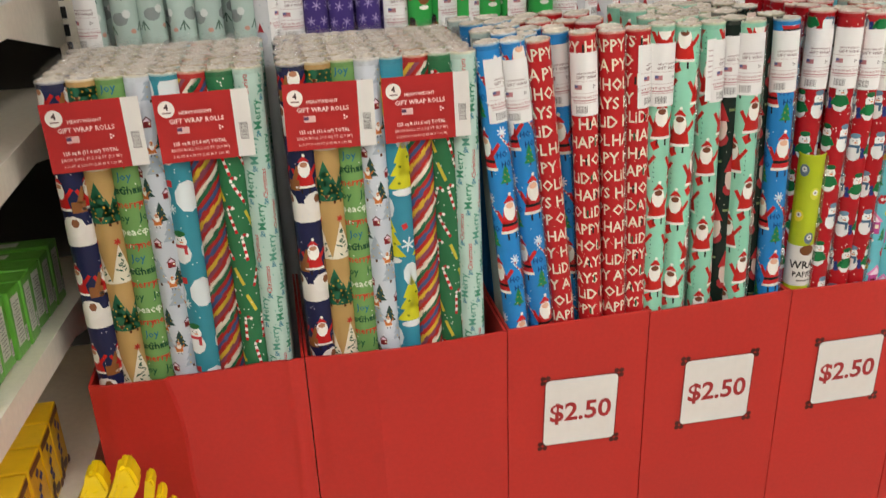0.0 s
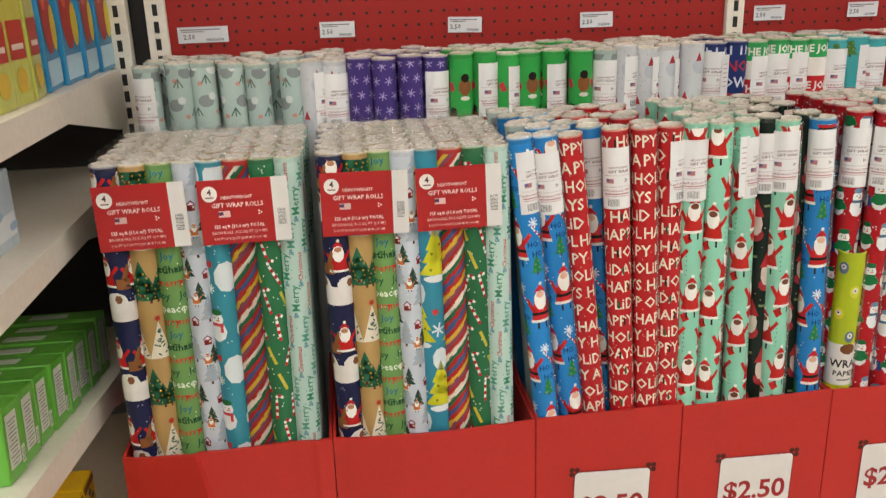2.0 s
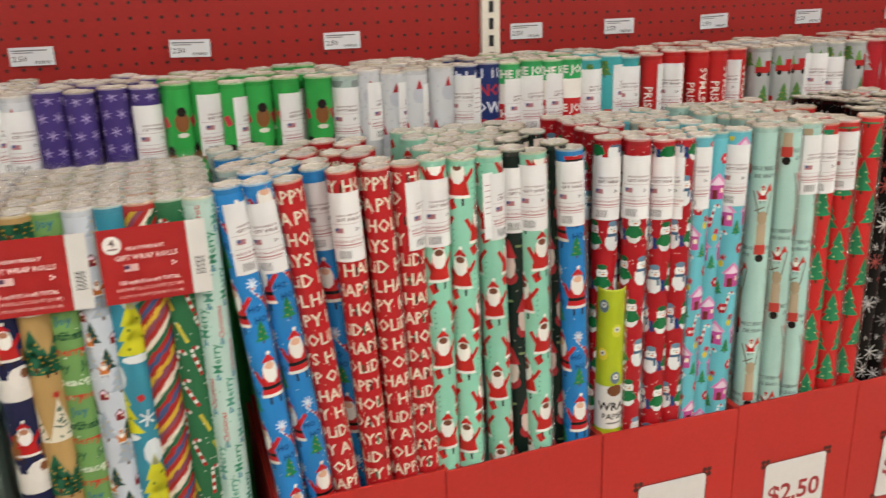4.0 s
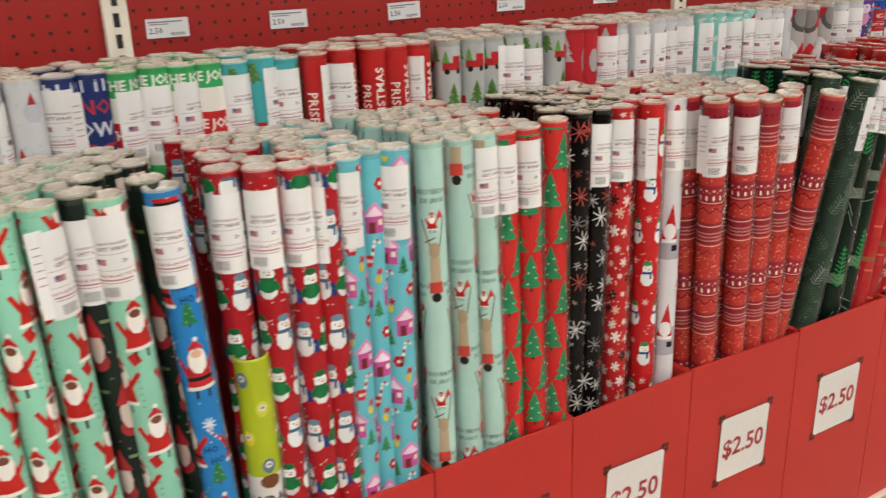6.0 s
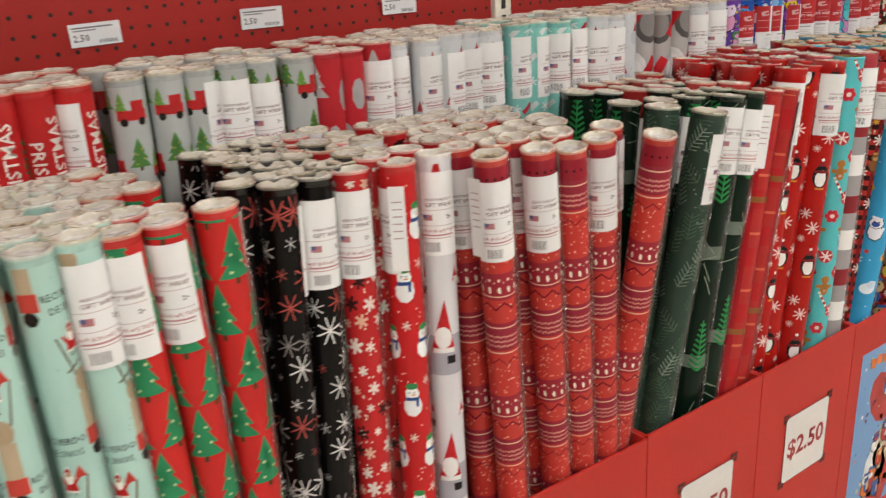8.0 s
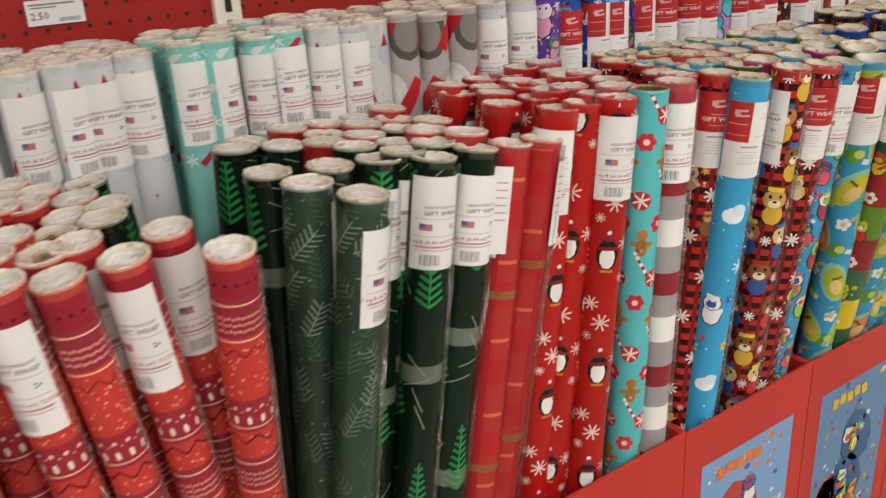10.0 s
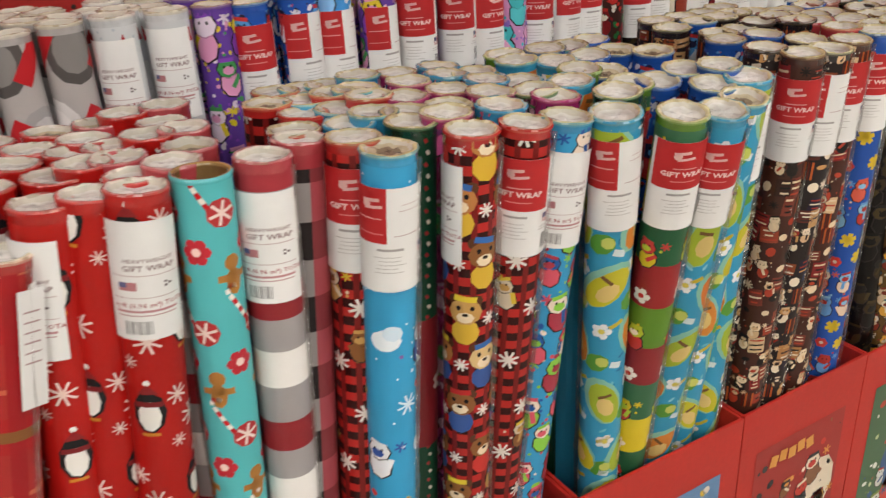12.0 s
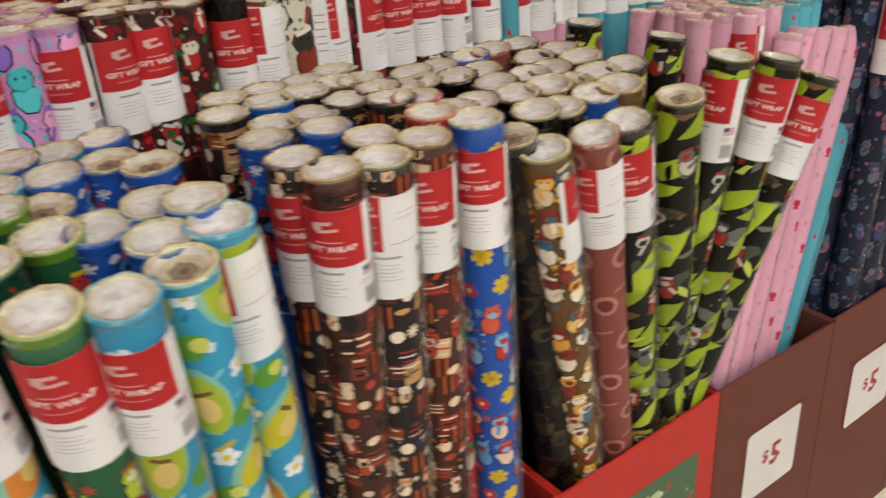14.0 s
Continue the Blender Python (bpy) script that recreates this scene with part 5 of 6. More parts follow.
def cardboard_bin(i, colour, sign="", poster=None, crease=False):
    x0, x1 = EDGES[i] + 0.0008, EDGES[i + 1] - 0.0008
    w, t, d, h = x1 - x0, 0.0045, 0.295, RIM - DECK
    root = new("cardboard_bin")
    root.location = ((x0 + x1) / 2, 0, DECK)
    word = "brown" if colour is BROWN_BOARD else "red"
    says = f"with a {sign} price sign" if sign else "with a printed front poster" if poster else "with a plain creased front"
    tagged(root, f"{word} cardboard display bin {says}", "display bin", "cardboard bins")
    if crease:
        bm = bmesh.new()
        nx, nz, ridge = 72, 40, 26
        sheets = []
        for back in (0, 1):
            rows = []
            for b in range(nz + 1):
                row = []
                for a in range(nx + 1):
                    v = b / nz
                    if i == 0:
                        fold = 0.34 + 0.26 * (1 - v) ** 1.3 + 0.03 * math.sin(v * 9)
                    else:
                        fold = 0.33 + 0.02 * (1 - v)
                    u = fold * a / ridge if a <= ridge else fold + (1 - fold) * (a - ridge) / (nx - ridge)
                    d = u - fold
                    if i == 0:
                        out = -0.022 * math.exp(d * 4) if d < 0 else -0.022 * (0.72 * max(0.0, 1 - d / 0.42) if d > 0.012 else 1 - 23.0 * d)
                    else:
                        out = -0.020 * max(0.0, 1 + d / 0.36) if d < 0 else -0.020 * max(0.0, 1 - d / 0.66)
                    if i == 0:
                        out -= 0.004 * math.exp(-((u - 0.93) / 0.02) ** 2)
                    edge = min(1.0, min(u, 1 - u) * 14)
                    row.append(bm.verts.new(((u - 0.5) * w, out * edge + back * t, v * h + (0.007 * math.exp(-abs(d) * 6) - 0.003 if b == nz else 0.0))))
                rows.append(row)
            sheets.append(rows)
        for back, rows in enumerate(sheets):
            for b in range(nz):
                for a in range(nx):
                    f = bm.faces.new((rows[b][a], rows[b][a + 1], rows[b + 1][a + 1], rows[b + 1][a]) if not back else (rows[b][a], rows[b + 1][a], rows[b + 1][a + 1], rows[b][a + 1]))
                    f.smooth = True
        for b in range(nz):
            for a in (ridge, ridge + 1) if i == 0 else (ridge,):
                bm.edges.get((sheets[0][b][a], sheets[0][b + 1][a])).smooth = False
        for a in range(nx):
            bm.faces.new((sheets[0][nz][a], sheets[0][nz][a + 1], sheets[1][nz][a + 1], sheets[1][nz][a]))
            bm.faces.new((sheets[1][0][a], sheets[1][0][a + 1], sheets[0][0][a + 1], sheets[0][0][a]))
    else:
        bm = box(-w / 2, w / 2, 0, t, 0, h, 0.0012)
        lean = ((i * 37) % 7 - 3) * 0.0012
        for v in bm.verts:
            if v.co.z > h / 2:
                v.co.z += lean * v.co.x / w * 2
    part("front_panel", bm, colour, root)
    for sx in (-1, 1):
        xa = sx * w / 2 - (t if sx > 0 else 0)
        part("side_panel", prism([(t + 0.0005, 0), (d, 0), (d, h + 0.03), (d * 0.5, h), (t + 0.0005, h - 0.002)], "x", xa, xa + t), colour, root)
    part("back_panel", box(-w / 2 + t + 0.0005, w / 2 - t - 0.0005, d - t, d, 0, h + 0.03), colour, root)
    part("bin_floor", box(-w / 2 + t + 0.0005, w / 2 - t - 0.0005, t + 0.0005, d - t - 0.0005, 0.0005, 0.004), GREY_BOARD, root)
    if sign:
        part("price_sign", sign_mesh(sign, 0.130, 0.130), PRINT, root, f"white price sign reading {sign} with dark corner marks", pose(0.006, -0.0006, (0.485 if i < 5 else 0.470 if i < 9 else 0.480) - DECK, 0, 1.0 + ((i * 29) % 5 - 2) * 0.6, 0))
    if poster:
        part("poster", poster_mesh(i, w * 0.74, 0.38, *poster), PRINT, root, "colourful printed poster of plain shapes", pose(0, -0.0006, 0.235))
    return root


cardboard_bin(0, RED_BOARD, crease=True)
cardboard_bin(1, RED_BOARD, crease=True)
for i in range(2, 10):
    cardboard_bin(i, RED_BOARD, "$2.50")
POSTERS = [("7aa4d0", ["e8782c", "d8c8a8", "3a5aa0", "f0f0ec", "b83a34"]), ("5f86ae", ["d8b83a", "c83a34", "f0e8d8", "2a5a8a", "8ac04a"]),
           ("a02a26", ["d89a4a", "2a2a2e", "e8d8c0", "c83a2e", "8a5a3a"]), ("4a6a4a", ["c8d0a0", "c8402e", "3a5a8a", "e0e0d8", "8a9a4a"])]
for k, i in enumerate(range(10, 14)):
    cardboard_bin(i, RED_BOARD, poster=POSTERS[k])
for i in (14, 15, 16):
    cardboard_bin(i, BROWN_BOARD, "$5")


# ---------------------------------------------------------------- rolls in the bins
def fill_bin(i, front, fill, kind="plain", rows=6, lift=0.0, seed=0, y_lean=0.0, length=LENGTH, fat=0.89):
    """front: (design, x at the rim, x at the top, label, way it faces, loose tail, rows back, y of the top if it leans); fill: designs of the rows behind."""
    rnd = random.Random(100 + i + seed)
    x0, x1 = EDGES[i] + 0.03, EDGES[i + 1] - 0.03
    zb = DECK + 0.0052
    group = f"rolls in bin {i + 1}"

    def stand(design, xr, xt, y, yt, full, label, flag=False, detail=True, end=None, joined=False, spin=None):
        zt = zb + length
        xb = xt + (xr - xt) * length / (zt - RIM)
        yb = y + max(0.0, y - yt) * (RIM - zb) / (zt - RIM)
        top = Vector((xt, yt, zt)) - Vector((xb, yb, zb))
        b = Vector((xb, yb, zb + rnd.uniform(0.0, 0.006) + lift))
        gift_roll(design, b, b + top.normalized() * length, rnd, full, label, rnd.uniform(-70, 70), None, group, detail, flag, length, end, joined, fat * rnd.uniform(0.98, 1.02), spin)

    for design, xr, xt, label, spin, flag, back, *deep in front:
        y = 0.009 + R * fat + back * 0.04
        stand(design, xr, xt, y, deep[0] if deep else y + y_lean, True, label, bool(flag), True, 9 if design == "teal_ginger" else None, False, spin)
    leans = sorted((f[1], f[2] - f[1], f[7] - 0.009 - R * fat - f[6] * 0.04 if len(f) > 7 else y_lean) for f in front)
    taken = [(f[1], f[6]) for f in front if f[6] > 0.35]
    pitch = 0.047 * fat
    n = max(4, round((x1 - x0) / pitch) + 1)
    for k in range(1, rows + (fat < 1)):
        y = 0.031 + k * 0.0425 * (fat if fat < 1 else 1.0)
        for j in range(n):
            x = x0 + (x1 - x0) * (j + (0.5 if k % 2 else 0.0)) / n + rnd.uniform(-0.004, 0.004)
            if rnd.random() < 0.04 or (k == 1 and any(abs(x - p) < 0.034 for p, _ in taken)):
                continue
            near = min(leans, key=lambda p: abs(p[0] - x))
            zone = fill[min(len(fill) - 1, int((x - x0) / (x1 - x0 + 1e-6) * len(fill)))]
            design = rnd.choice(zone) if isinstance(zone, (list, tuple)) else zone
            far_label = kind if k == 1 and rnd.random() < 0.4 else ""
            stand(design, x, x + max(-0.07, min(0.07, near[1])) * 0.8 + rnd.uniform(-0.006, 0.006), y, y + near[2] * (1 - k / (rows + 2)) + rnd.uniform(-0.004, 0.004), k == 1, far_label, False, False, None, k > 1)


fill_bin(2, [
    ("blue_santa", 1.254, 1.210, "plain", 35, 1, 0.0), ("blue_santa", 1.296, 1.247, "plain", -17, 0, 0.0),
    ("holidays", 1.334, 1.285, "", 0, 0, 0.0), ("holidays", 1.384, 1.356, "plain", -14, 0, 0.0),
    ("holidays", 1.425, 1.402, "", 0, 0, 0.0), ("holidays", 1.459, 1.443, "plain", 50, 0, 0.0),
    ("blue_santa", 1.372, 1.328, "plain", -20, 0, 1.0)],
    [["blue_santa", "sage"], ["holidays", "blue_santa"], "holidays", "holidays"])
fill_bin(3, [
    ("mint_santa", 1.491, 1.481, "plain", 0, 0, 0.0), ("mint_santa", 1.530, 1.523, "", 0, 0, 0.0),
    ("mint_santa", 1.580, 1.563, "plain", 45, 1, 0.0), ("dark_gnome", 1.620, 1.605, "plain", -5, 0, 0.4),
    ("mint_santa", 1.645, 1.629, "plain", -25, 0, 0.0), ("dark_gnome", 1.693, 1.679, "", 0, 0, 0.8),
    ("blue_santa", 1.709, 1.688, "plain", -28, 0, 0.0)],
    ["mint_santa", "mint_santa", ["dark_gnome", "mint_santa"], "dark_gnome"])
fill_bin(4, [
    ("red_snowman", 1.761, 1.761, "plain", -30, 0, 0.5), ("red_snowman", 1.801, 1.799, "plain", -32, 0, 0.0),
    ("red_snowman", 1.844, 1.840, "plain", -30, 0, 0.0), ("red_snowman", 1.876, 1.874, "plain", -85, 1, 0.0),
    ("gingerhouse", 1.904, 1.906, "plain", -40, 0, 0.0), ("gingerhouse", 1.940, 1.944, "", 0, 0, 0.3),
    ("gingerhouse", 1.966, 1.973, "plain", -38, 0, 0.0)],
    ["red_snowman", "red_snowman", ["reindeer", "gingerhouse"], "gingerhouse"])
fill_bin(5, [
    ("reindeer", 2.029, 2.022, "", 0, 0, 0.0), ("reindeer", 2.076, 2.068, "", 0, 0, 0.0),
    ("reindeer", 2.116, 2.105, "plain", 0, 0, 0.0), ("red_tree", 2.151, 2.138, "plain", -35, 0, 0.0),
    ("red_tree", 2.193, 2.179, "plain", -40, 0, 0.0), ("red_tree", 2.235, 2.227, "", 0, 0, 0.0)],
    ["reindeer", "reindeer", ["reindeer", "pale_merry"], "red_tree"])
fill_bin(6, [
    ("black_star", 2.262, 2.275, "plain", -85, 1, 0.7, 0.095), ("black_star", 2.285, 2.309, "plain", 100, 1, 0, 0.07),
    ("black_star", 2.327, 2.352, "plain", -5, 0, 0.2, 0.075), ("red_flake", 2.377, 2.392, "plain", -30, 0, 0, 0.07),
    ("red_birds", 2.432, 2.44, "plain", -110, 1, 0, 0.052), ("white_santa", 2.481, 2.491, "plain", -35, 0, 0, 0.056)],
    ["black_star", "black_star", ["red_flake", "black_star"], ["red_birds", "white_santa"]])
fill_bin(7, [
    ("fairisle", 2.55, 2.53, "plain", -35, 0, 0.9), ("fairisle", 2.568, 2.532, "plain", -25, 1, 0, 0.008),
    ("fairisle", 2.645, 2.599, "plain", -38, 0, 0, 0.004), ("fairisle", 2.692, 2.637, "", 0, 0, 0, -0.008),
    ("fairisle", 2.738, 2.685, "plain", -40, 0, 0, -0.008), ("fairisle", 2.77, 2.728, "plain", 10, 0, 0.7, 0.02),
    ("fairisle", 2.768, 2.757, "", 0, 0, 0.1, -0.04)],
    ["red_flake", "fairisle", "fairisle", ["fairisle", "dark_green"]])
fill_bin(8, [
    ("dark_fern", 2.835, 2.868, "plain", 100, 1, 0.8, 0.05), ("dark_fern", 2.85, 2.897, "plain", 40, 0, 0, -0.004),
    ("dark_green", 2.905, 2.962, "plain", -15, 0, 0.9, 0.08), ("dark_green", 2.936, 3.007, "plain", -15, 0, 0.2, 0.047),
    ("dark_green", 2.98, 3.061, "plain", -10, 0, 0.2, 0.05), ("red_plaid", 3.025, 3.105, "plain", -118, 1, 0, 0.047),
    ("red_plaid", 3.056, 3.148, "plain", 112, 1, 0, 0.047)],
    ["dark_green", ["dark_green", "red_plaid"], ["dark_green", "red_plaid"], "red_plaid"], fat=1.03)
fill_bin(9, [
    ("penguin", 3.128, 3.182, "plain", -60, 0, 0.6, 0.06), ("penguin", 3.159, 3.215, "", 0, 0, 0.5, 0.055),
    ("penguin", 3.198, 3.245, "plain", -15, 0, 0, 0.034), ("teal_ginger", 3.268, 3.292, "", 0, 0, 0, 0.03),
    ("grey_check", 3.318, 3.343, "plain", -30, 0, 0, 0.035), ("black_check", 3.349, 3.388, "", 0, 0, 0.8, 0.07)],
    ["penguin", "penguin", ["grey_check", "penguin"], "grey_check"], lift=0.014, fat=1.06)
fill_bin(10, [
    ("buffalo", 3.398, 3.425, "red", -20, 0, 0.6, 0.04), ("blue_play", 3.418, 3.437, "split", -12, 0, 0, 0.001),
    ("green_dark", 3.468, 3.486, "", 0, 0, 0.9, 0.05), ("bear_check", 3.508, 3.517, "plain", -118, 0, 0, 0),
    ("buffalo", 3.548, 3.569, "red", -32, 0, 0, -0.008), ("blue_play_b", 3.583, 3.614, "plain", -30, 0, 0, -0.009),
    ("magenta", 3.616, 3.64, "", 0, 0, 0.9, 0.04)],
    [["buffalo", "blue_play"], ["blue_play", "buffalo"], ["magenta", "buffalo", "blue_play_b"], ["magenta", "blue_play_b"]], "red", length=0.965, fat=1.05)
fill_bin(11, [
    ("blue_fruit", 3.7, 3.656, "split", -10, 0, 0, -0.026), ("green_dark", 3.73, 3.7, "", 0, 0, 0.9, 0.02),
    ("green_bands", 3.744, 3.717, "red", -15, 0, 0, -0.052), ("blue_fruit", 3.791, 3.76, "red", -30, 0, 0, -0.062),
    ("blue_fruit", 3.838, 3.805, "", 0, 0, 0.2, -0.046), ("blue_fruit", 3.884, 3.846, "split", -5, 0, 0.3, -0.014)],
    [["green_dark", "blue_fruit"], ["green_bands", "blue_fruit"], ["blue_fruit", "royal", "royal"], "royal"], "red", length=0.965, fat=1.05)
fill_bin(12, [
    ("dark_magic", 3.945, 3.931, "red", -40, 0, 0.6, 0.036), ("brown_magic", 3.953, 3.942, "red", -38, 0, 0, -0.004),
    ("dark_magic", 3.996, 3.986, "split", -20, 0, 0, -0.006), ("brown_magic", 4.045, 4.033, "red", -35, 0, 0, 0.002),
    ("red_green", 4.078, 4.068, "red", -20, 0, 0.6, 0.04), ("blue_icons", 4.115, 4.088, "red", -35, 0, 0, 0.004)],
    [["dark_magic", "royal"], "dark_magic", ["brown_magic", "dark_magic"], ["blue_icons", "red_green"]], "red", length=0.965, fat=1.02)
fill_bin(13, [
    ("black_ink", 4.214, 4.13, "", 0, 0, 0.3, 0.01), ("comic", 4.244, 4.141, "red", 72, 0, 0, -0.02),
    ("brown_icons", 4.301, 4.199, "split", -22, 0, 0, -0.024), ("camo", 4.345, 4.241, "red", -40, 0, 0, -0.024),
    ("camo", 4.395, 4.32, "", 0, 0, 0, -0.024), ("camo", 4.41, 4.43, "red", -85, 0, 0.5, 0),
    ("camo", 4.425, 4.5, "red", -55, 0, 0.2, -0.018), ("camo", 4.438, 4.59, "red", -40, 0, 0, -0.024)],
    ["black_ink", ["comic", "blue_icons"], ["brown_icons", "comic"], "camo"], "red", fat=1.03)
fill_bin(14, [
    ("pink_heart", 4.500, 4.590, "red", -40, 0, 1.2, 0.14), ("pink_heart", 4.532, 4.660, "", 0, 0, 0, 0.075),
    ("pink_heart", 4.563, 4.695, "", 0, 0, 0, 0.080), ("pink_heart", 4.595, 4.738, "", 0, 0, 0, 0.080),
    ("pink_heart", 4.627, 4.780, "", 0, 0, 0, 0.080), ("pink_heart", 4.660, 4.825, "", 0, 0, 0, 0.080),
    ("teal_tris", 4.692, 4.870, "", 0, 0, 0, 0.080), ("teal_tris", 4.722, 4.910, "", 0, 0, 0.3, 0.090)],
    ["pink_heart", "pink_heart", ["pink_heart", "teal_tris"], "teal_tris"], "red", fat=0.72)
fill_bin(15, [("navy_dark", 4.80, 4.84, "red", -40, 0, 0.0), ("navy_dark", 4.85, 4.89, "", 0, 0, 0.0), ("navy_dark", 4.90, 4.94, "", 0, 0, 0.0), ("navy_dark", 4.95, 4.98, "", 0, 0, 0.0)],
    ["navy_dark"], "red", fat=1.0)

# the short bright roll in front of the red snowmen
gift_roll("yellow_toy", (1.768, 0.0305, DECK + 0.0052), (1.764, 0.0285, 0.9), random.Random(5), True, "", 0, "d8d43a", "rolls in bin 5", True, False, 0.735, 9, fat=0.95)


# ---------------------------------------------------------------- four-roll packs in the first two bins
PACK_A, PACK_B = ("navy", "kraft", "script", "forest"), ("teal_snow", "stripe", "green_cane", "pale_merry")


def header_card():
    if "card" not in MESHES:
        w, h = 0.132, 0.094
        s = Sheet(-h / 2, h / 2, 3)
        s.rect(w / 2 - 0.012, 0, 0.024, h, "dfdcd6", 1)
        s.ell(-w / 2 + 0.017, h / 2 - 0.02, 0.0115, 0.0115, "ece6de", 1, 16)
        s.letters(-w / 2 + 0.017, h / 2 - 0.017, "4", 0.012, "4a3434", 2, 0.03)
        s.rect(-w / 2 + 0.017, h / 2 - 0.025, 0.012, 0.002, "8a6a68", 2)
        s.letters(-0.01, h / 2 - 0.026, "HEAVYWEIGHT", 0.0066, "efd8d2", 1, 0.015)
        s.letters(-0.01, h / 2 - 0.037, "GIFT WRAP ROLLS", 0.0092, "efd8d2", 1, 0.015)
        s.rect(-0.03, -0.003, 0.017, 0.009, "d8b4b0", 1)
        s.rect(-0.035, -0.002, 0.007, 0.005, "5a3a5a", 2)
        s.flower(0.022, -0.003, 0.0045, "efd8d2", "b01c1c", 1, 3)
        s.letters(-0.01, -0.021, "125 sq ft (11.6 m\u00b2) TOTAL", 0.0068, "efd8d2", 1, 0.03)
        s.letters(-0.01, -0.030, "EACH ROLL 31.2 SQ FT (2.9 M\u00b2)", 0.006, "e8c4be", 1, 0.01)
        s.letters(-0.01, -0.039, "3.12 FT X 9.33 FT (2.85 M X 1.01 M)", 0.0052, "e8c4be", 1, 0.01)
        for i in range(14):
            s.rect(w / 2 - 0.012, -0.022 + i * 0.0017, 0.012, 0.0005 + 0.0004 * (i % 3 == 0), "3c3838", 2)
        MESHES["card"] = s.flat("header_card", CARD, w, h, "ad1b1b", 0.00025)
    return MESHES["card"]


SQUEEZE = 0.955


def wrap_pack(designs, x, pitch, y, lean, rnd, full, card):
    root = new("gift_wrap_pack")
    root.location = (x + 1.5 * pitch * SQUEEZE, y, DECK + 0.0052)
    root.scale = (SQUEEZE, 1, 1)
    tagged(root, "pack of four patterned gift wrap rolls with a red card" if card else "film-wrapped pack of four patterned gift wrap rolls", "gift wrap", "four-roll packs")
    for k, design in enumerate(designs):
        xr = (k - 1.5) * pitch
        length = LENGTH - 0.012 + rnd.uniform(-0.003, 0.003)
        top = Vector((xr + lean, rnd.uniform(-0.002, 0.004), length))
        tube = part("roll", roll_mesh(design, full), PAPER, root, (LOOKS.get(design, design) + " patterned roll") if full else "", axis_pose((xr, 0, -0.012), top, rnd.uniform(-40, 40)))
        part("roll_end", end_mesh(rnd.randrange(6), design), FILM, tube, "", pose(0, 0, LENGTH, 0, 0, rnd.uniform(0, 360)))
    bm = bmesh.new()
    nx, ny = 22, 6
    wide, deep = 4 * pitch, 2 * R - 0.002
    rows = [[bm.verts.new(((a / nx - 0.5) * wide + lean, (b / ny - 0.5) * deep, LENGTH - 0.010 + rnd.uniform(-0.003, 0.004) + 0.003 * math.sin(a * 1.9 + b) + 0.011 * abs(b / ny - 0.5) ** 2 * 4)) for a in range(nx + 1)] for b in range(ny + 1)]
    for b in range(ny):
        for a in range(nx):
            bm.faces.new((rows[b][a], rows[b][a + 1], rows[b + 1][a + 1], rows[b + 1][a]))
    part("film_top", bm, CLEAR, root, "crumpled clear shrink film")
    if card:
        part("header_card", header_card(), CARD, root, "red header card reading gift wrap rolls", pose(-0.008 + lean * 0.85, -R - 0.006, LENGTH - 0.012 - 0.072, -2, rnd.uniform(-1.5, 1.5), 0))
    return root


for b, (first, pitch, lean) in enumerate(((0.610, 0.0378, 0.008), (0.941, 0.0365, -0.010))):
    rnd = random.Random(40 + b)
    for k in range(6):
        y = 0.030 + k * 0.0445
        second = tuple("teal_tree" if (b and d == "teal_snow") else d for d in PACK_B)
        wrap_pack(PACK_A, first, pitch, y, lean + rnd.uniform(-0.004, 0.004), rnd, k < 1, k == 0)
        wrap_pack(second, first + pitch * 4 * SQUEEZE, pitch, y, lean + rnd.uniform(-0.004, 0.004), rnd, k < 1, k == 0)

# ---------------------------------------------------------------- the raised rear row
riser = part("rear_riser", box(0.60, 5.4, 0.315, 0.525, DECK, 0.252, 0.003), CREAM)
tagged(riser, "raised cream shelf behind the cardboard bins", "shelf")
REAR = [(0.60, 0.89, ["sage"]), (0.89, 0.965, ["white"]), (0.965, 1.145, ["purple"]), (1.145, 1.41, ["green_deer"]), (1.41, 1.455, ["sage"]), (1.455, 1.62, ["white"]),
        (1.62, 1.705, ["let_snow"]), (1.705, 1.868, ["jolly"]), (1.868, 1.99, ["teal_car"]), (1.99, 2.228, ["words_red"]), (2.228, 2.50, ["truck"]), (2.50, 2.62, ["red_grey"]),
        (2.62, 2.84, ["white"]), (2.84, 3.02, ["aqua"]), (3.02, 3.14, ["white"]), (3.14, 3.285, ["foil"]), (3.285, 3.385, ["white"]), (3.385, 3.43, ["purple_play"]), (3.43, 3.53, ["royal"]),
        (3.53, 3.586, ["sky"]), (3.586, 3.70, ["purple_play"]), (3.70, 3.87, ["pink_teal"]), (3.87, 4.0, ["dark_red"]), (4.0, 4.12, ["cream_green", "black_ink"]), (4.12, 4.40, ["dark_red", "royal"]), (4.40, 5.3, ["pink_heart", "teal_tris"])]
rnd = random.Random(77)
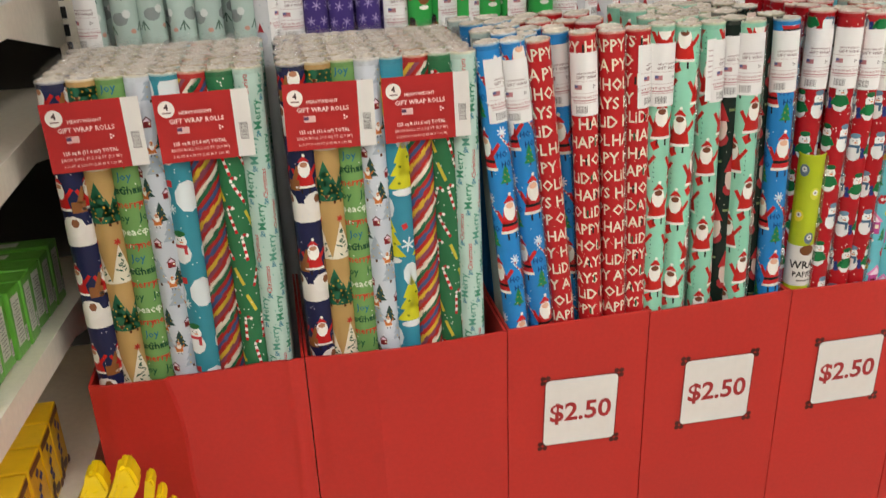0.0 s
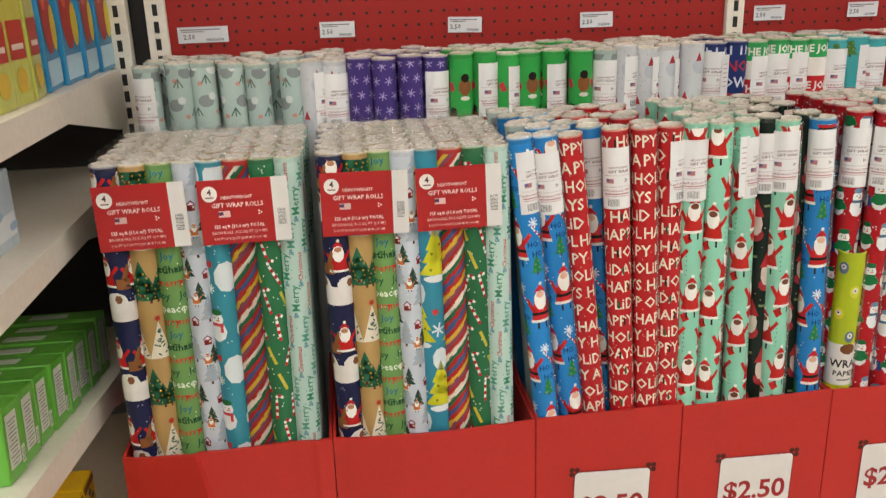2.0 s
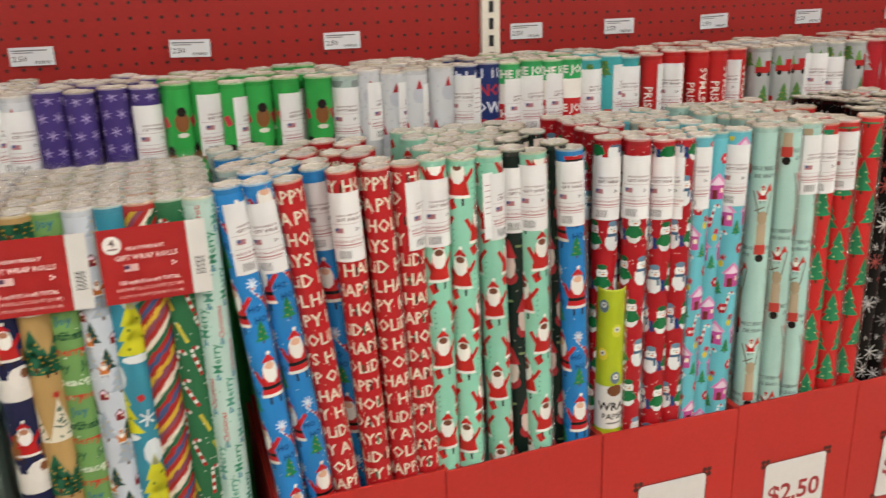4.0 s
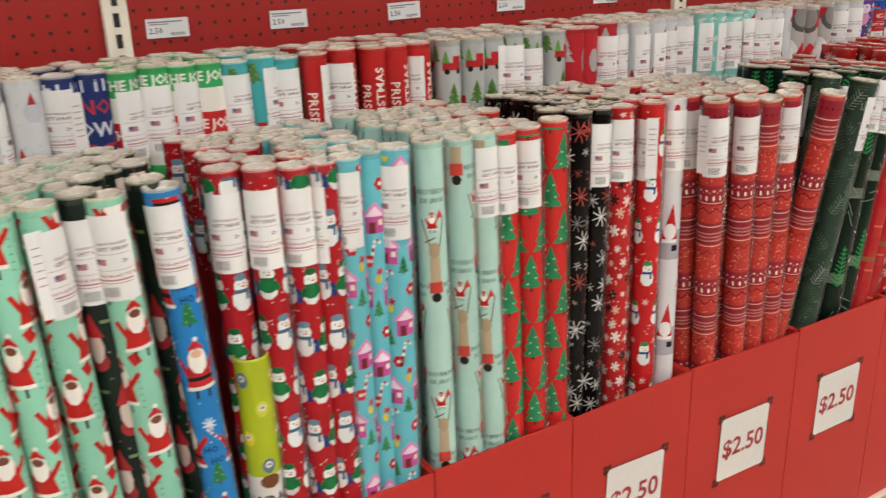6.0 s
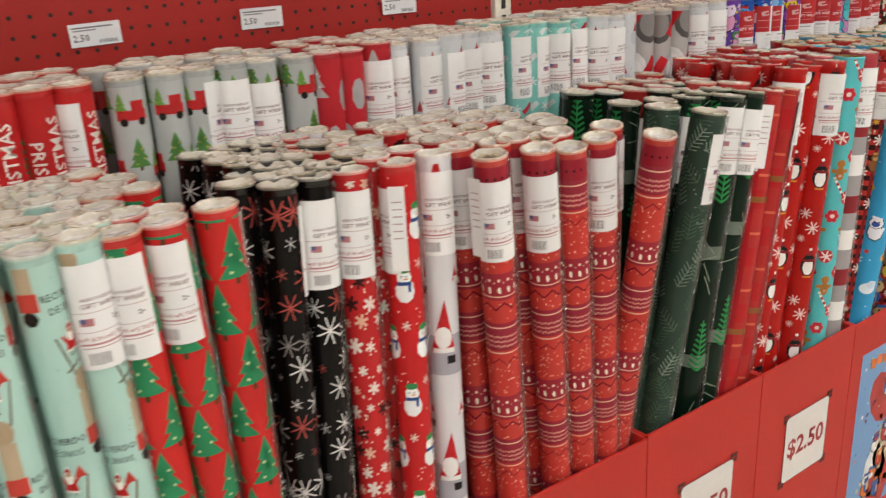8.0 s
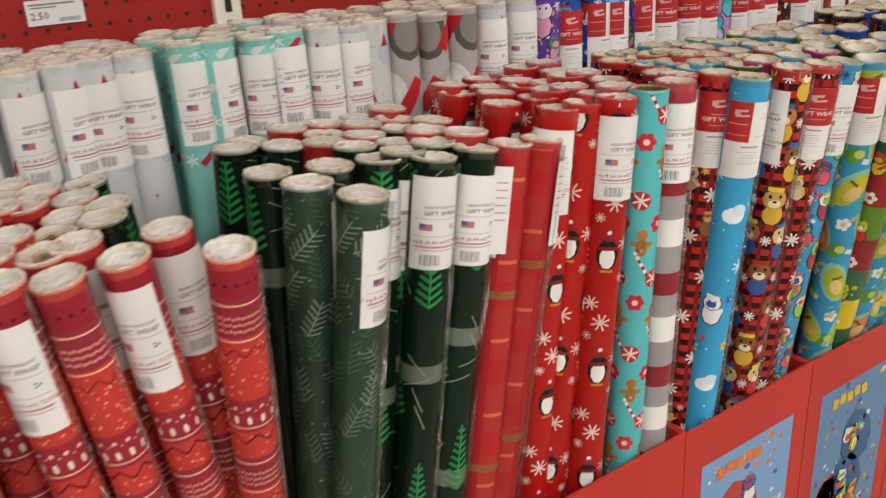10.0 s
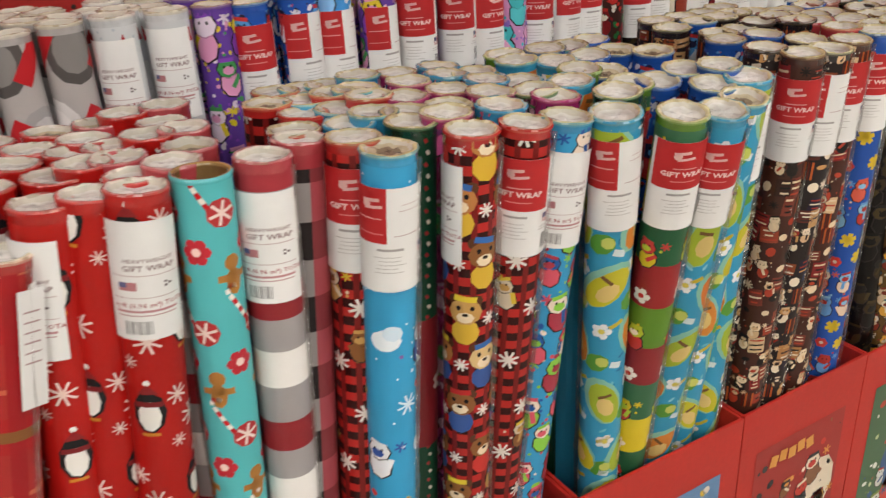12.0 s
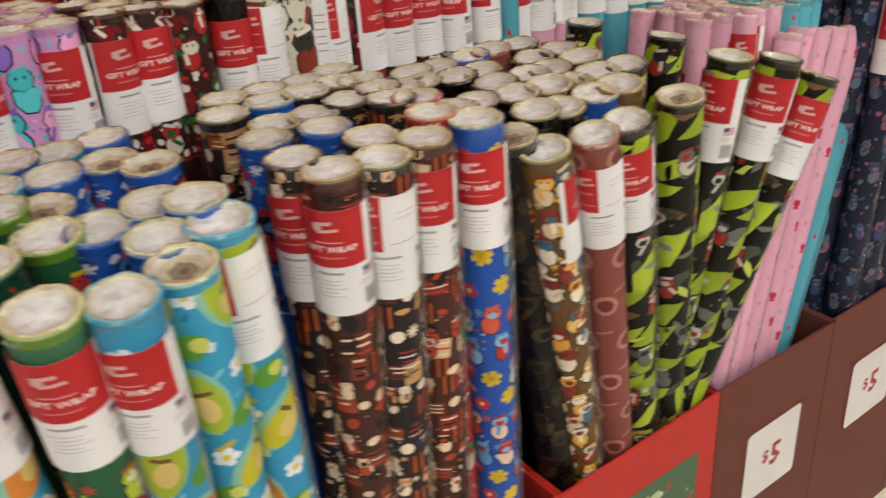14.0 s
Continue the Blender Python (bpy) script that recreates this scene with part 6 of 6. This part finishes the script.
for a, b, designs in REAR:
    n = max(1, round((b - a) / 0.0462))
    for j in range(n):
        x = a + (b - a) * (j + 0.5) / n
        for k in range(4):
            y = 0.342 + k * 0.046
            xx = x + (0.02 if k % 2 else 0) + rnd.uniform(-0.003, 0.003)
            if k % 2 and j == n - 1 and xx > b - 0.01:
                xx -= 0.02
            zb = 0.2525 + rnd.uniform(0, 0.008)
            kind = ("plain" if a < 3.38 else rnd.choice(("red", "red", "split"))) if (k == 0 and rnd.random() < (0.95 if designs[0] in ("aqua", "white") or a > 3.4 else 0.5)) else ""
            gift_roll(rnd.choice(designs), (xx, y, zb), (xx + rnd.uniform(-0.006, 0.006), y + rnd.uniform(0, 0.006), zb + LENGTH), rnd, False, kind, rnd.uniform(-70, 70), None, "rolls on the rear shelf", k == 0, rnd.random() < 0.15, joined=k > 0)

join_deep()


# ---------------------------------------------------------------- the drinks shelves beside the bins
SIDE = 0.545


def drinks_shelf(z, front, tilt, name_of):
    """A steel shelf that hangs on brackets, its open end beside the bins."""
    root = new("drinks_shelf")
    root.location = (SIDE, 0.1, z)
    root.rotation_euler = (radians(tilt), 0, 0)
    tagged(root, f"cream steel shelf holding {name_of}", "shelf", "drinks shelves")
    f, b = front - 0.1, 0.40
    part("shelf_plate", box(-1.1, 0.0, f, b, -0.004, 0.0), CREAM, root)
    part("end_bracket", prism([(f, -0.004), (f, -0.042), (0.04, -0.044), (b - 0.06, -0.105), (b, -0.105), (b, -0.004)], "x", -0.003, 0.0), CREAM, root)
    part("front_lip", box(-1.1, 0.0, f - 0.003, f, -0.042, 0.0, 0.001), CREAM, root)
    part("price_channel", box(-1.1, -0.004, f - 0.008, f - 0.0035, -0.038, -0.004, 0.001), WHITE_STEEL, root, "white price channel")
    return root


drinks_shelf(1.195, -0.30, 0.0, "juice cartons")
drinks_shelf(1.012, -0.30, 0.0, "a pale drinks box")
drinks_shelf(0.725, -0.30, -7.0, "green drinks boxes")
drinks_shelf(0.475, -0.34, 0.0, "yellow drinks cartons")


def printed_box(name, words, category, group, w, d, h, base, draw, m, top=None):
    """A carton with a print on its broad side; the side faces +x."""
    ob = part(name, box(-d, 0, -w / 2, w / 2, 0, h, 0.0025), base)
    ob.matrix_basis = m
    tagged(ob, words, category, group)
    s = Sheet(-h / 2, h / 2, 8)
    draw(s, w, h)
    part("side_print", s.flat("side_print", PRINT, step=0.0003), PRINT, ob, "", pose(0.0006, 0, h / 2, 0, 0, 90))
    if top:
        part("top_print", box(-d * 0.75, -d * 0.35, -w * 0.2, w * 0.2, h, h + 0.0006), top, ob)
    return ob


GREEN_CARTON = material("green_carton", "66b43c", rough=0.4, grain=60, vary=0.1, coat=0.4)
BLUE_CARTON = material("blue_carton", "2f8fc0", rough=0.35, grain=60, vary=0.1, coat=0.4)
YELLOW_CARTON = material("yellow_carton", "efc018", rough=0.4, grain=60, vary=0.1, coat=0.3)
PALE_CARTON = material("pale_carton", "c3d2dc", rough=0.4, grain=40, vary=0.12, coat=0.3)
LIME_BOTTLE = material("lime_bottle", "c8cc5a", rough=0.25, grain=40, vary=0.1, coat=0.5)
WHITE_PAPER = material("white_print", "d8dcd0", rough=0.5)


def facts(s, w, h):
    s.rect(-w * 0.1, 0.004, w * 0.6, h * 0.72, "d3d6c8", 1)
    for i in range(12):
        s.rect(-w * 0.1, h * 0.3 - i * h * 0.052, w * (0.48 - 0.08 * (i % 3)), h * 0.014, "6a6e66", 2)
    s.rect(w * 0.34, -h * 0.25, w * 0.18, h * 0.24, "d3d6c8", 1)
    for i in range(5):
        s.rect(w * 0.34, -h * 0.33 + i * h * 0.035, w * 0.13, h * 0.012, "3a3c38", 2)


def fruit(s, w, h):
    s.ell(-w * 0.08, -h * 0.08, w * 0.36, h * 0.22, "b02a1c", 1, 14)
    s.ell(-w * 0.16, 0.0, w * 0.12, h * 0.06, "d86a4a", 2, 9)
    s.ell(w * 0.3, -h * 0.16, w * 0.2, h * 0.13, "e0cc2a", 2, 12)
    s.rect(0, -h * 0.4, w * 0.96, h * 0.14, "b8dcea", 1)
    s.rect(0, h * 0.32, w * 0.5, h * 0.1, "dfe8ec", 1)


def splash(s, w, h):
    for i in range(9):
        s.ell(s.rnd.uniform(-w * 0.4, w * 0.4), s.rnd.uniform(-h * 0.5, -h * 0.25), w * 0.14, h * 0.07, "5a2c14", 1, 8)
    for i in range(5):
        s.rect(s.rnd.uniform(-w * 0.2, w * 0.2), h * (0.3 - i * 0.11), w * 0.2, h * 0.09, "2a2a72" if i % 2 else "3a2a60", 2, 0.5)
    s.rect(0.0, h * 0.42, w * 0.9, h * 0.1, "6a3a1c", 1)


def pale(s, w, h):
    s.rect(0, -h * 0.2, w * 0.9, h * 0.3, "e2e8ea", 1)
    for i in range(6):
        s.ell(s.rnd.uniform(-w * 0.4, w * 0.4), s.rnd.uniform(-h * 0.4, h * 0.4), w * 0.1, h * 0.06, "9cb8d0", 2, 8)


def lime(s, w, h):
    s.rect(0, h * 0.08, w * 0.8, h * 0.34, "b83a2c", 1)
    s.rect(0, h * 0.02, w * 0.6, h * 0.05, "ecdccc", 2)
    s.ell(0, -h * 0.28, w * 0.3, h * 0.12, "d8b83a", 1, 10)


rnd = random.Random(3)
slope = math.tan(radians(-7.0))
for r in range(2):
    for k in range(8):
        y = 0.20 - k * 0.058
        z = 0.7255 + (y - 0.1) * slope
        printed_box("juice_box", "bright green drinks box with white facts panel", "drinks box", "green drinks boxes", 0.054, 0.15, 0.098 + 0.004 * (k == 0), GREEN_CARTON, facts,
                    pose(SIDE - 0.022 - r * 0.17 - rnd.uniform(0, 0.006), y, z + 0.001, -7.0, 0, rnd.uniform(-3, 3)), WHITE_PAPER)
for k in range(4):
    printed_box("juice_carton", "tall blue juice carton printed with red fruit", "juice carton", "blue juice cartons", 0.088, 0.09, 0.27, BLUE_CARTON, fruit, pose(SIDE - 0.014 - 0.004 * k, 0.485 - k * 0.094, 1.1955, 0, 0, rnd.uniform(-5, 5)))
for k in range(3):
    printed_box("juice_bottle", "short lime green drinks bottle with red label", "bottle", "lime bottles", 0.060, 0.055, 0.150, LIME_BOTTLE, lime, pose(SIDE - 0.02, 0.108 - k * 0.070, 1.1955, 0, 0, rnd.uniform(-6, 6)))
for k in range(2):
    printed_box("drinks_box", "pale blue and white drinks box", "drinks box", "pale drinks boxes", 0.15, 0.16, 0.105, PALE_CARTON, pale, pose(SIDE - 0.05, -0.075 - k * 0.16, 1.0125, 0, 0, rnd.uniform(-3, 3)))
for k in range(6):
    printed_box("drinks_carton", "yellow drinks carton with brown splash print", "drinks carton", "yellow drinks cartons", 0.06, 0.06, 0.115, YELLOW_CARTON, splash, pose(SIDE - 0.035 - rnd.uniform(0, 0.01), 0.06 - k * 0.064, 0.4755, 0, 0, rnd.uniform(-6, 6)))


# a folded yellow plastic step stool on the floor before the first bin
def yellow_stool():
    root = new("step_stool")
    root.location = (0.60, -0.15, 0)
    tagged(root, "folded bright yellow plastic step stool on the floor", "step stool")

    def bar(x, top, y, wide):
        """A rail, bent to a slant above, with a rounded head and a raised rib along its front."""
        knee = x - 0.44 * (top - 0.48)
        h = wide / 2
        bm = prism([(knee - h, 0.0), (knee + h, 0.0), (knee + h, 0.48), (x + h - 0.001, top - 0.035), (x + h - 0.008, top - 0.008), (x + h * 0.3, top), (x - h * 0.5, top - 0.004), (x - h + 0.001, top - 0.03), (knee - h, 0.48)], "y", y - 0.016, y + 0.02, 0.005)
        rail = part("leg_frame", bm, YELLOW, root)
        part("rib", prism([(knee - 0.004, 0.01), (knee + 0.008, 0.01), (knee + 0.008, 0.48), (x + 0.006, top - 0.028), (x - 0.004, top - 0.028), (knee - 0.004, 0.48)], "y", y - 0.021, y - 0.0165, 0.002), YELLOW, rail)
        return rail

    bar(STOOL[0][0] - 0.012, STOOL[0][1] - 0.028, 0.0, 0.036)
    bar(STOOL[1][0] - 0.012, STOOL[1][1] - 0.026, -0.004, 0.036)
    for k in range(3):
        x, top = STOOL[1][0] + 0.014 + k * 0.0115, STOOL[1][1] - 0.066 - k * 0.026
        part("tread_rib", prism([(x - 0.045, 0.05), (x - 0.034, 0.05), (x - 0.026, 0.44), (x + 0.006, top - 0.012), (x + 0.002, top), (x - 0.006, top - 0.002), (x - 0.037, 0.44)], "y", 0.0 - k * 0.003, 0.03, 0.003), YELLOW, root)
    part("hinge_bar", box(-0.05, 0.05, 0.022, 0.036, 0.26, 0.29, 0.004), YELLOW, root)
    return root


STOOL = ((0.019, 0.649), (0.060, 0.651))
yellow_stool()
